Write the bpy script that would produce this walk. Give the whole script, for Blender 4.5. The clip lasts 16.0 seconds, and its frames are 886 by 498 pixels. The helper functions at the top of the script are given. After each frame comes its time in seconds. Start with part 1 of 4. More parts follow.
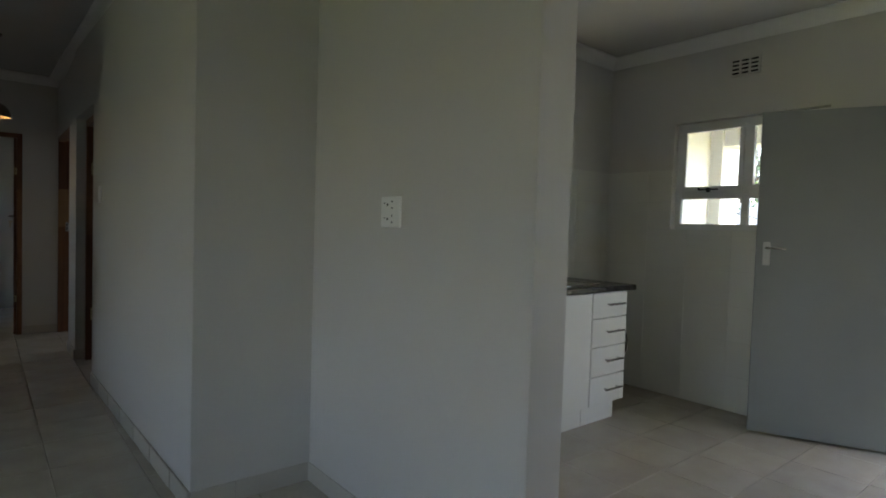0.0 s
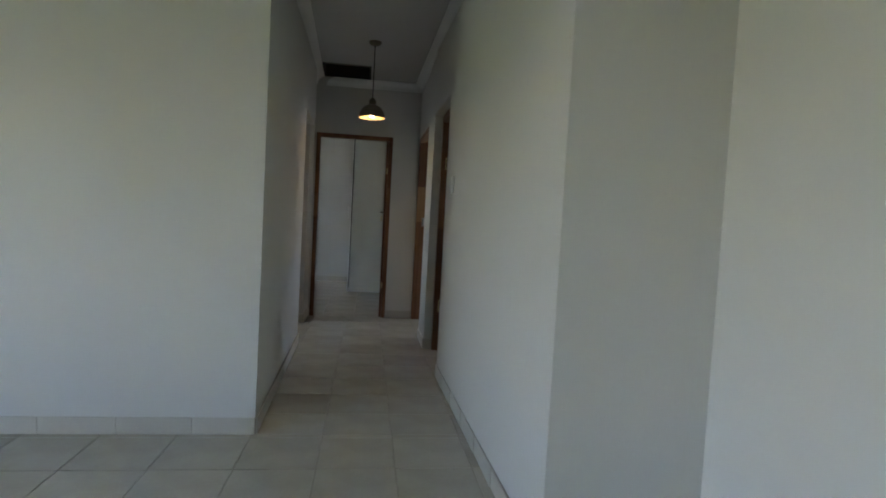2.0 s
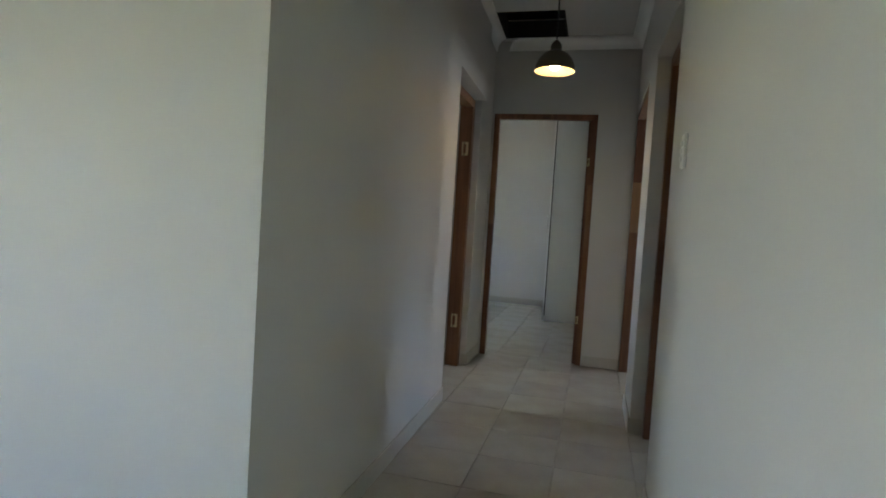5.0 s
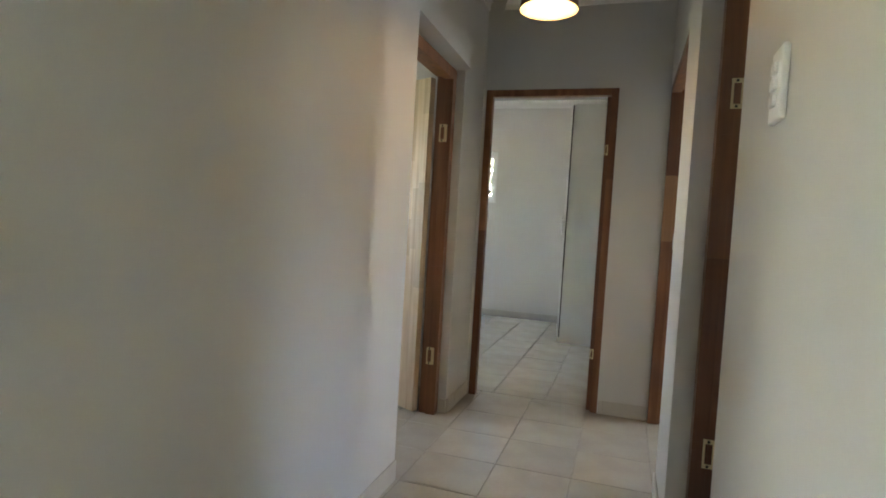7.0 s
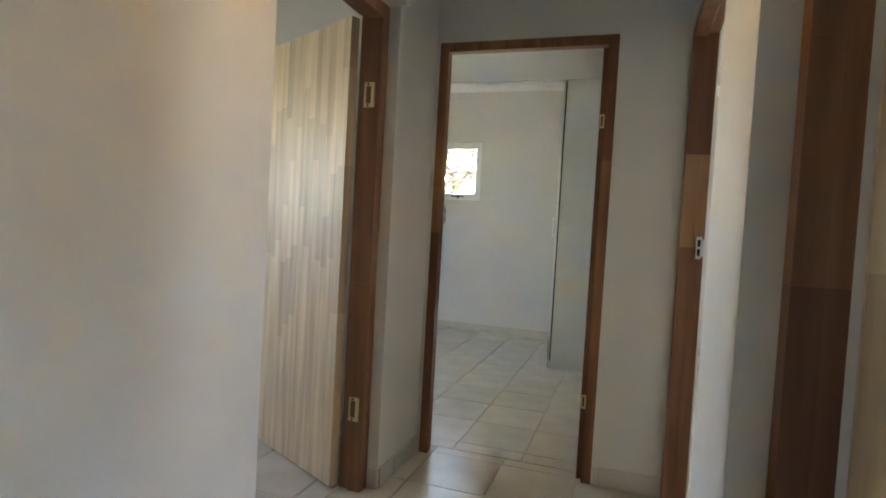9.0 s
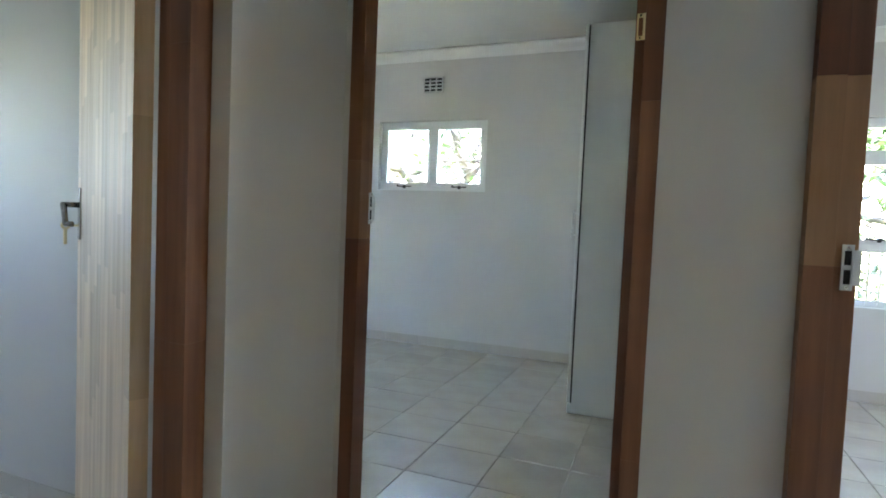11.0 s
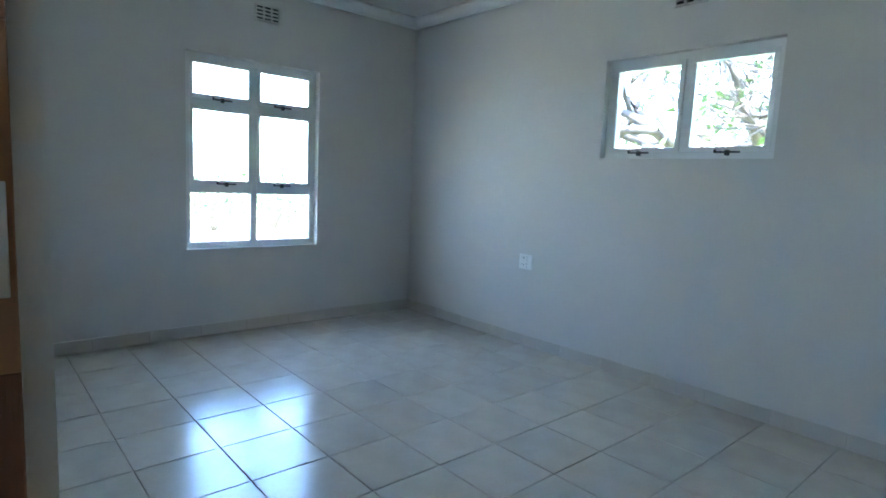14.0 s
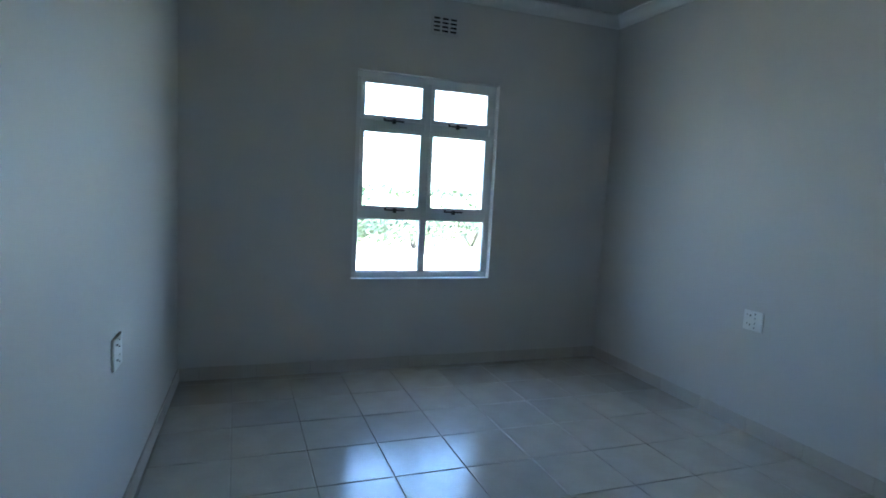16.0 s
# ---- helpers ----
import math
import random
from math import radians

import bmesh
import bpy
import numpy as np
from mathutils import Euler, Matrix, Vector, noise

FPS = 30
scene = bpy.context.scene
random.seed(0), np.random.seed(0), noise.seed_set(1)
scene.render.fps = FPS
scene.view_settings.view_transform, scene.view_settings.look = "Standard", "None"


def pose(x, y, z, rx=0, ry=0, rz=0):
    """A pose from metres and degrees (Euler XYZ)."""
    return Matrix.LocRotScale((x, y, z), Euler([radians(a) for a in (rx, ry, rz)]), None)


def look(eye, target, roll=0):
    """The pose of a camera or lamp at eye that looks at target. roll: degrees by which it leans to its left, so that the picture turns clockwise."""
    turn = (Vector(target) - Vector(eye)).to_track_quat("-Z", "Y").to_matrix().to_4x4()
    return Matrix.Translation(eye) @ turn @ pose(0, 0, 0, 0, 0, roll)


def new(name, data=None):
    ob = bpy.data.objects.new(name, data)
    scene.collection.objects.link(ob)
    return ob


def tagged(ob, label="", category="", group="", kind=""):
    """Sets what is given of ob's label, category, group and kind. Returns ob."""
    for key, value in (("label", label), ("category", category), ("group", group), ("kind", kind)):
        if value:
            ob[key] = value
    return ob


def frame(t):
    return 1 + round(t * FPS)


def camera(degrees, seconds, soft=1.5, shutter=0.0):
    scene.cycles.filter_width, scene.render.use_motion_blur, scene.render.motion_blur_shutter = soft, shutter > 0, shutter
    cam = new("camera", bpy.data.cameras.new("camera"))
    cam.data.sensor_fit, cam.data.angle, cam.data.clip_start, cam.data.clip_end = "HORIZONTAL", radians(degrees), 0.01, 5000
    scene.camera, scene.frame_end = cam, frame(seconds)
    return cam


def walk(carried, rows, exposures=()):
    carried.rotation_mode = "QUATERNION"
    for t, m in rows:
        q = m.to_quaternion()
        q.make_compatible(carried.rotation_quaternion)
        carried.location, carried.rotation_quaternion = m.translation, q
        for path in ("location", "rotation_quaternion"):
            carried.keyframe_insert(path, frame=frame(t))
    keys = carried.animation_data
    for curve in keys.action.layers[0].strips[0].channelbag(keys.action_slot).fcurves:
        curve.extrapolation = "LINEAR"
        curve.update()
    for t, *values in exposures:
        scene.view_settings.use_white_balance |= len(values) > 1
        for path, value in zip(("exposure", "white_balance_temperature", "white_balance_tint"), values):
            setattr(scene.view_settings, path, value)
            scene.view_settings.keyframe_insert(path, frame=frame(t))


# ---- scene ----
cam = camera(76.5, 16.0, soft=1.8)
PATH = [
    (0, (0.313, -0.293, 1.248), (1.582, 1.251, 1.172), 1.8),
    (0.5, (0.29, -0.171, 1.235), (1.387, 1.499, 1.152), 2.2),
    (1, (0.309, -0.01, 1.225), (1.199, 1.779, 1.136), 2.6),
    (1.5, (0.389, 0.209, 1.227), (0.954, 2.125, 1.122), 3.0),
    (2, (0.389, 0.47, 1.157), (0.66, 2.449, 1.057), 3.1),
    (2.5, (0.422, 0.774, 1.148), (0.53, 2.768, 1.044), 3.3),
    (3, (0.495, 1.064, 1.145), (0.448, 3.061, 1.036), 3.3),
    (3.5, (0.555, 1.361, 1.098), (0.312, 3.343, 1.004), 3.2),
    (4, (0.583, 1.631, 1.082), (0.226, 3.596, 0.99), 3.6),
    (4.5, (0.625, 1.892, 1.076), (0.194, 3.843, 0.986), 3.8),
    (5, (0.676, 2.181, 1.103), (0.16, 4.111, 1.015), 3.6),
    (7.5, (0.735, 3.505, 1.153), (0.118, 5.406, 1.068), 3.3),
    (8, (0.725, 3.764, 1.16), (0.104, 5.663, 1.077), 3.2),
    (8.5, (0.743, 4.013, 1.176), (0.123, 5.913, 1.095), 3.3),
    (9, (0.741, 4.286, 1.157), (0.111, 6.183, 1.08), 3.2),
    (9.5, (0.725, 4.578, 1.168), (0.079, 6.469, 1.091), 3.1),
    (10, (0.717, 4.878, 1.161), (0.065, 6.767, 1.086), 3.0),
    (12.5, (0.497, 6.353, 1.244), (-0.537, 8.056, 1.062), 2.4),
    (13, (0.418, 6.546, 1.226), (-0.736, 8.168, 1.028), 3.1),
    (13.5, (0.353, 6.784, 1.221), (-0.949, 8.287, 1.009), 3.0),
    (14, (0.274, 7.027, 1.271), (-1.22, 8.335, 1.034), 2.6),
    (14.5, (0.124, 7.143, 1.271), (-1.495, 8.293, 1.032), 2.7),
    (15, (0.006, 7.303, 1.314), (-1.726, 8.273, 1.063), 2.7),
    (15.5, (-0.123, 7.414, 1.297), (-1.929, 8.243, 1.069), 2.8),
    (16, (-0.199, 7.562, 1.351), (-2.063, 8.254, 1.138), 3.0),
]
EXPOSURES = [(0, 3.85, 6850, 16), (1.5, 4.75, 6600, 15), (3, 5.15, 6600, 15), (5, 5.38, 6700, 14), (7.5, 6.25, 7350, 16), (9, 6.2, 7350, 16), (10, 6.0, 6500, 13), (12.5, 6.05, 6050, 9), (14, 5.6, 5450, 7), (16, 4.75, 5300, 6)]
walk(cam, [(t, look(eye, target, roll)) for t, eye, target, roll in PATH], EXPOSURES)

# ---- world, sun and large lights ----
world = bpy.data.worlds.new("world")
scene.world = world
world.use_nodes = True
wn = world.node_tree
sky = wn.nodes.new("ShaderNodeTexSky")
sky.sky_type = "NISHITA"
sky.sun_disc = False
sky.sun_elevation, sky.sun_rotation = radians(64), radians(150)
wn.links.new(sky.outputs[0], wn.nodes["Background"].inputs[0])
wn.nodes["Background"].inputs[1].default_value = 0.165

sun = new("sun", bpy.data.lights.new("sun", "SUN"))
sun.data.energy, sun.data.angle, sun.data.color = 2.8, radians(0.53), (1.0, 0.95, 0.88)
se, sr = radians(64), radians(150)
sun_way = Vector((math.sin(sr) * math.cos(se), math.cos(sr) * math.cos(se), math.sin(se)))
sun.matrix_world = look(sun_way * 50, (0, 0, 0))


def window_light(name, eye, target, w, h, watts, color=(0.80, 0.90, 1.0)):
    """The sky's light in a window's opening."""
    lamp = new(name, bpy.data.lights.new(name, "AREA"))
    lamp.data.shape, lamp.data.size, lamp.data.size_y = "RECTANGLE", w, h
    lamp.data.energy, lamp.data.color = watts, color
    lamp.matrix_world = look(eye, target)
    return lamp


window_light("sky_light_lounge_west", (-4.93, -0.8, 1.45), (0, 0.2, 1.10), 2.0, 1.2, 0.18, (0.72, 0.84, 1.0))
window_light("sky_light_kitchen_door", (4.49, 0.06, 1.02), (0, 0.06, 1.35), 0.8, 1.95, 0.44, (1.0, 0.95, 0.86))
window_light("sky_light_small_room", (-4.10, 5.9, 1.65), (0, 5.75, 1.3), 0.7, 0.6, 0.30, (0.76, 0.90, 1.0))
window_light("sky_light_bathroom", (4.40, 4.9, 1.7), (0, 4.9, 1.5), 0.8, 0.6, 0.08, (0.9, 0.95, 1.0))
window_light("sky_light_side_room", (4.40, 8.2, 1.65), (0, 8.2, 1.3), 0.6, 0.7, 0.68, (0.90, 0.95, 1.0))

# ---- materials ----


def mat(name, base, rough=0.6, var=0.06, scale=8.0, fine=180.0, bump=0.05, metal=0.0, island=0.0, obj=0.0, stretch=(1, 1, 1), hue=None, spec=0.5, stains=0.0):
    """A material with variation at two scales, grain and relief."""
    m = bpy.data.materials.new(name)
    m.use_nodes = True
    t = m.node_tree
    b = t.nodes["Principled BSDF"]
    b.inputs["Roughness"].default_value, b.inputs["Metallic"].default_value = rough, metal
    b.inputs["Specular IOR Level"].default_value = spec
    co = t.nodes.new("ShaderNodeTexCoord")
    mp = t.nodes.new("ShaderNodeMapping")
    mp.inputs["Scale"].default_value = stretch
    t.links.new(co.outputs["Object"], mp.inputs[0])
    n1, n2 = t.nodes.new("ShaderNodeTexNoise"), t.nodes.new("ShaderNodeTexNoise")
    n1.inputs["Scale"].default_value, n1.inputs["Detail"].default_value = scale, 4
    n2.inputs["Scale"].default_value, n2.inputs["Detail"].default_value = fine, 3
    t.links.new(mp.outputs[0], n1.inputs[0])
    t.links.new(mp.outputs[0], n2.inputs[0])
    ramp = t.nodes.new("ShaderNodeValToRGB")
    other = hue or [c * (1 - 3 * var) for c in base]
    ramp.color_ramp.elements[0].position, ramp.color_ramp.elements[1].position = 0.3, 0.7
    ramp.color_ramp.elements[0].color = (*other, 1)
    ramp.color_ramp.elements[1].color = (*base, 1)
    t.links.new(n1.outputs[0], ramp.inputs[0])
    last = ramp.outputs[0]
    grain = t.nodes.new("ShaderNodeMixRGB")
    grain.blend_type = "MULTIPLY"
    grain.inputs[0].default_value = min(1.0, var * 4)
    gr = t.nodes.new("ShaderNodeMapRange")
    gr.inputs[1].default_value, gr.inputs[2].default_value, gr.inputs[3].default_value, gr.inputs[4].default_value = 0.3, 0.7, 0.8, 1.1
    t.links.new(n2.outputs[0], gr.inputs[0])
    t.links.new(last, grain.inputs[1])
    t.links.new(gr.outputs[0], grain.inputs[2])
    last = grain.outputs[0]
    for amount, node, out in ((obj, "ShaderNodeObjectInfo", "Random"), (island, "ShaderNodeNewGeometry", "Random Per Island")):
        if amount:
            src = t.nodes.new(node)
            mr = t.nodes.new("ShaderNodeMapRange")
            mr.inputs[3].default_value, mr.inputs[4].default_value = 1 - amount, 1 + amount * 0.4
            t.links.new(src.outputs[out], mr.inputs[0])
            mu = t.nodes.new("ShaderNodeMixRGB")
            mu.blend_type = "MULTIPLY"
            mu.inputs[0].default_value = 1
            t.links.new(last, mu.inputs[1])
            t.links.new(mr.outputs[0], mu.inputs[2])
            last = mu.outputs[0]
    t.links.new(last, b.inputs["Base Color"])
    if rough > 0.05 and metal < 0.5:
        rr = t.nodes.new("ShaderNodeMapRange")
        rr.inputs[3].default_value, rr.inputs[4].default_value = rough * 0.85, min(1.0, rough * 1.15)
        t.links.new(n1.outputs[0], rr.inputs[0])
        t.links.new(rr.outputs[0], b.inputs["Roughness"])
    if bump:
        bp = t.nodes.new("ShaderNodeBump")
        bp.inputs["Strength"].default_value, bp.inputs["Distance"].default_value = bump, 0.01
        t.links.new(n2.outputs[0], bp.inputs["Height"])
        t.links.new(bp.outputs[0], b.inputs["Normal"])
    return m


def wood(name, dark, light, axis=2, rough=0.45, plank=True, obj=0.0, island=0.42):
    """Straight-grained wood along an axis; where planks are joined, each island differs."""
    s = [26, 26, 26]
    s[axis] = 1.6
    m = mat(name, light, rough, 0.05, 1.0, 9.0, 0.06, hue=dark, stretch=s, island=island if plank else 0.0, obj=obj)
    return m


def glow(name, color, strength):
    m = bpy.data.materials.new(name)
    m.use_nodes = True
    b = m.node_tree.nodes["Principled BSDF"]
    b.inputs["Base Color"].default_value = (0.9, 0.9, 0.88, 1)
    b.inputs["Emission Color"].default_value, b.inputs["Emission Strength"].default_value = (*color, 1), strength
    return m


def clear_glass(name):
    m = bpy.data.materials.new(name)
    m.use_nodes = True
    b = m.node_tree.nodes["Principled BSDF"]
    b.inputs["Transmission Weight"].default_value, b.inputs["Roughness"].default_value, b.inputs["IOR"].default_value = 1.0, 0.0, 1.45
    b.inputs["Base Color"].default_value = (0.98, 0.99, 0.98, 1)
    return m


M_WALL = mat("wall_paint", (0.61, 0.595, 0.565), 0.55, 0.015, 1.3, 260, 0.05, spec=0.4)
M_CEIL = mat("ceiling_paint", (0.62, 0.615, 0.60), 0.16, 0.02, 1.1, 120, 0.004)
M_CORN = mat("cornice_paint", (0.78, 0.78, 0.76), 0.5, 0.01, 3, 200, 0.02)
M_TILE = mat("floor_tile", (0.52, 0.485, 0.42), 0.22, 0.03, 5, 60, 0.012, obj=0.06, hue=(0.46, 0.42, 0.355))
M_TILE_FAR = mat("floor_tile_far", (0.52, 0.485, 0.42), 0.22, 0.03, 5, 60, 0.012, island=0.06, hue=(0.46, 0.42, 0.355))
M_GROUT = mat("grout", (0.43, 0.395, 0.34), 0.9, 0.06, 12, 300, 0.1)
M_SKIRT = mat("skirting_tile", (0.54, 0.51, 0.45), 0.3, 0.03, 5, 80, 0.02, obj=0.06)
M_FRAME = wood("meranti_frame", (0.15, 0.058, 0.023), (0.27, 0.118, 0.050), plank=True)
M_FRAME_MID = wood("meranti_frame_mid", (0.19, 0.085, 0.036), (0.31, 0.148, 0.066), plank=True)
M_FRAME_PALE = wood("meranti_frame_pale", (0.26, 0.135, 0.060), (0.40, 0.22, 0.10), plank=True)
M_FRAME_DARK = wood("meranti_frame_dark", (0.105, 0.036, 0.015), (0.185, 0.070, 0.030), plank=True)
M_DOOR = wood("laminated_pine", (0.45, 0.31, 0.185), (0.65, 0.51, 0.345), rough=0.5, plank=True, island=0.42)
M_STEEL = mat("steel", (0.40, 0.39, 0.37), 0.22, 0.02, 30, 200, 0.02, metal=1.0)
M_ALU = mat("light_aluminium", (0.56, 0.56, 0.55), 0.3, 0.02, 30, 200, 0.02, metal=0.8)
M_BRASS = mat("brassed_steel", (0.72, 0.60, 0.36), 0.3, 0.03, 30, 200, 0.02, metal=1.0)
M_WINFRAME = mat("white_window_paint", (0.76, 0.77, 0.76), 0.4, 0.02, 6, 120, 0.02)
M_PLASTIC = mat("white_plastic", (0.80, 0.80, 0.78), 0.35, 0.01, 10, 200, 0.01)
M_DARK = mat("dark_slot", (0.012, 0.011, 0.011), 0.95, 0.03, 20, 200, 0.02)
M_BLACK = mat("black_handle", (0.02, 0.02, 0.022), 0.4, 0.03, 20, 200, 0.02)
M_BRONZE = mat("dark_metal_shade", (0.20, 0.17, 0.13), 0.38, 0.05, 18, 140, 0.03, metal=0.6)
M_SHADEIN = mat("cream_shade_inside", (0.46, 0.38, 0.26), 0.5, 0.02, 10, 140, 0.02)
M_BULB = glow("lit_bulb", (1.0, 0.66, 0.32), 1.6)
M_GLOBE = glow("lit_globe", (1.0, 0.95, 0.85), 0.16)
M_WHITE = mat("white_melamine", (0.74, 0.75, 0.71), 0.55, 0.01, 2, 90, 0.01)
M_COUNTER = mat("dark_granite_top", (0.035, 0.033, 0.032), 0.25, 0.12, 60, 320, 0.02)
M_WALLTILE = mat("white_wall_tile", (0.74, 0.74, 0.69), 0.25, 0.01, 3, 60, 0.01, obj=0.03)
M_GROUTW = mat("wall_grout", (0.64, 0.64, 0.60), 0.9, 0.03, 12, 300, 0.05)
M_GREYDOOR = mat("grey_door_paint", (0.27, 0.285, 0.28), 0.42, 0.03, 2.5, 160, 0.04)
M_GLASS = clear_glass("window_glass")
# near-black base colour carries the loft's darkness seen through the hatch
M_LOFT_SHADE = mat("loft_shade_black", (0.018, 0.014, 0.011), 0.85, 0.1, 6, 60, 0.1)
M_GRASS = mat("lawn", (0.15, 0.19, 0.05), 0.9, 0.12, 0.6, 40, 0.4, hue=(0.24, 0.22, 0.08))
M_PAVE = mat("sandy_concrete", (0.44, 0.38, 0.25), 0.85, 0.05, 1.2, 90, 0.15)
M_BARK = mat("bark", (0.075, 0.065, 0.055), 0.9, 0.1, 8, 50, 0.5, stretch=(1, 1, 0.3))
M_LEAF = mat("leaves", (0.08, 0.15, 0.03), 0.6, 0.1, 5, 50, 0.05, island=0.4)
M_HEDGE = mat("hedge_leaves", (0.05, 0.075, 0.032), 0.65, 0.1, 5, 50, 0.05, island=0.4)
M_EXT = mat("outside_plaster", (0.70, 0.69, 0.66), 0.8, 0.03, 1.4, 110, 0.15)

# ---- mesh helpers ----


def link(name, bm, material, parent=None, label="", smooth=False):
    me = bpy.data.meshes.new(name)
    bmesh.ops.recalc_face_normals(bm, faces=bm.faces)
    bm.to_mesh(me)
    bm.free()
    if smooth:
        me.shade_smooth()
    me.materials.append(material)
    ob = new(name, me)
    if parent:
        ob.parent = parent
        ob.matrix_parent_inverse = Matrix() if parent.parent else parent.matrix_basis.inverted()
    return tagged(ob, label)


def part(name, bm, material, parent, label="", smooth=False):
    return link(name, bm, material, parent, label, smooth)


def box(bm, x0, x1, y0, y1, z0, z1, bevel=0.0):
    r = bmesh.ops.create_cube(bm, size=1.0, matrix=Matrix.Translation(((x0 + x1) / 2, (y0 + y1) / 2, (z0 + z1) / 2)) @ Matrix.Diagonal((abs(x1 - x0), abs(y1 - y0), abs(z1 - z0), 1)))
    if bevel:
        vs = set(r["verts"])
        es = [e for e in bm.edges if e.verts[0] in vs and e.verts[1] in vs]
        bmesh.ops.bevel(bm, geom=es, offset=bevel, segments=2, affect="EDGES", profile=0.5)
    return bm


def boxes(*specs, bevel=0.0):
    bm = bmesh.new()
    for s in specs:
        box(bm, *s, bevel=bevel)
    return bm


def tube(bm, a, b, r0, r1=None, seg=12):
    a, b = Vector(a), Vector(b)
    d = b - a
    bmesh.ops.create_cone(bm, cap_ends=True, segments=seg, radius1=r0, radius2=r0 if r1 is None else r1, depth=d.length,
                          matrix=Matrix.Translation((a + b) / 2) @ d.to_track_quat("Z", "Y").to_matrix().to_4x4())
    return bm


def lathe(bm, profile, seg=32, m=Matrix()):
    """A turned shape about z from (radius, height) pairs."""
    rings = []
    for r, z in profile:
        rings.append([bm.verts.new(m @ Vector((r * math.cos(2 * math.pi * i / seg), r * math.sin(2 * math.pi * i / seg), z))) for i in range(seg)])
    for a, b in zip(rings, rings[1:]):
        for i in range(seg):
            bm.faces.new((a[i], a[(i + 1) % seg], b[(i + 1) % seg], b[i]))
    return bm


def root(name, at, label, category, group="", kind=""):
    e = new(name)
    e.empty_display_size = 0.1
    e.location = at
    return tagged(e, label, category, group, kind)


def wall(name, x0, x1, y0, y1, z0, z1, holes=(), label="", round_edge=0.016):
    """A solid wall with openings through it. holes: (a0, a1, z0, z1) along its longer side."""
    along_x = (x1 - x0) >= (y1 - y0)
    lo, hi = (x0, x1) if along_x else (y0, y1)
    us = sorted({lo, hi, *[min(max(h[i], lo), hi) for h in holes for i in (0, 1)]})
    zs = sorted({z0, z1, *[min(max(h[i], z0), z1) for h in holes for i in (2, 3)]})
    solid = {}
    for i in range(len(us) - 1):
        for j in range(len(zs) - 1):
            u, z = (us[i] + us[i + 1]) / 2, (zs[j] + zs[j + 1]) / 2
            solid[i, j] = not any(h[0] < u < h[1] and h[2] < z < h[3] for h in holes)
    bm = bmesh.new()
    cache = {}

    def v(u, d, z):
        k = (round(u, 5), d, round(z, 5))
        if k not in cache:
            cache[k] = bm.verts.new((u, (y0, y1)[d], z) if along_x else ((x0, x1)[d], u, z))
        return cache[k]

    for (i, j), s in solid.items():
        if not s:
            continue
        a, b, c, e = us[i], us[i + 1], zs[j], zs[j + 1]
        for d in (0, 1):
            bm.faces.new((v(a, d, c), v(b, d, c), v(b, d, e), v(a, d, e)))
        for di, dj, p, q in ((-1, 0, (a, c), (a, e)), (1, 0, (b, c), (b, e)), (0, -1, (a, c), (b, c)), (0, 1, (a, e), (b, e))):
            if not solid.get((i + di, j + dj), False):
                bm.faces.new((v(p[0], 0, p[1]), v(q[0], 0, q[1]), v(q[0], 1, q[1]), v(p[0], 1, p[1])))
    edges = [e for e in bm.edges if len(e.link_faces) == 2 and e.calc_face_angle(0) > 1]
    bmesh.ops.recalc_face_normals(bm, faces=bm.faces)
    edges = [e for e in edges if e.is_convex]
    if edges:
        bmesh.ops.bevel(bm, geom=edges, offset=round_edge, segments=4, affect="EDGES", profile=0.5)
    ob = link(name, bm, M_WALL)
    return tagged(ob, label or "smooth off-white painted plaster wall", "wall", "", "structure")


# ---- plan, in metres ----
TOP = 2.86            # walls run on above the ceilings
XL, XL2 = -0.138, -0.240     # passage, one side: wall, and the short piece past the door
XR, XP = 1.00, 0.940         # passage, other side: wall, and the pier past the door
YE, YB = 6.97, 7.078         # wall at the passage's end: both faces
BX0, BX1, BY1 = -4.14, 0.985, 10.44   # bedroom
YS, XS, YSE = 2.19, 1.55, 0.795    # return and socket wall
YLV = 3.43           # lounge wall beside the passage
KX, KY = 4.45, 2.54   # kitchen walls
DH = 2.03             # clear height of the doors

wall("wall_lounge_north", -5.2, XL - 0.0, YLV, YLV + 0.15, 0, TOP)
west = wall("wall_passage_west", XL - 0.15, XL, YLV + 0.15, 6.503, 0, TOP, [(5.562, 6.6, -1, DH + 0.05)])
wall("wall_passage_west_end", XL2 - 0.15, XL2, 6.505, YE, 0, TOP)
east = wall("wall_passage_east", XR, XR + 0.15, YS, 5.461, 0, TOP, [(4.58, 5.6, -1, DH + 0.05)])
wall("wall_pier", XP, XR + 0.15, 5.463, YE, 0, TOP, [(5.95, 7.2, -1, DH + 0.05)], round_edge=0.035)
end = wall("wall_passage_end", -4.14, BX1 + 0.065, YE, YB, 0, TOP, [(-0.218, 0.635, -1, DH + 0.045)])
LEAN_W, LEAN_E = -0.020, -0.021      # the passage's walls lean off square, per metre
for v in west.data.vertices:
    v.co.x += LEAN_W * (v.co.y - YLV)
for v in east.data.vertices:
    v.co.x += LEAN_E * (v.co.y - YS)
SPLAY = 0.034         # the bedroom's side of this wall runs slightly out of square
for v in end.data.vertices:
    if v.co.y > YE + 0.05 and v.co.x < -0.2:
        v.co.y += (-0.2 - v.co.x) * SPLAY
wall("wall_return", XR + 0.15, XS, YS, YS + 0.15, 0, TOP)
wall("wall_socket", XS, XS + 0.155, YSE, YS + 0.15, 0, TOP)
wall("wall_kitchen_north", XR + 0.15, KX, KY, KY + 0.15, 0, TOP)
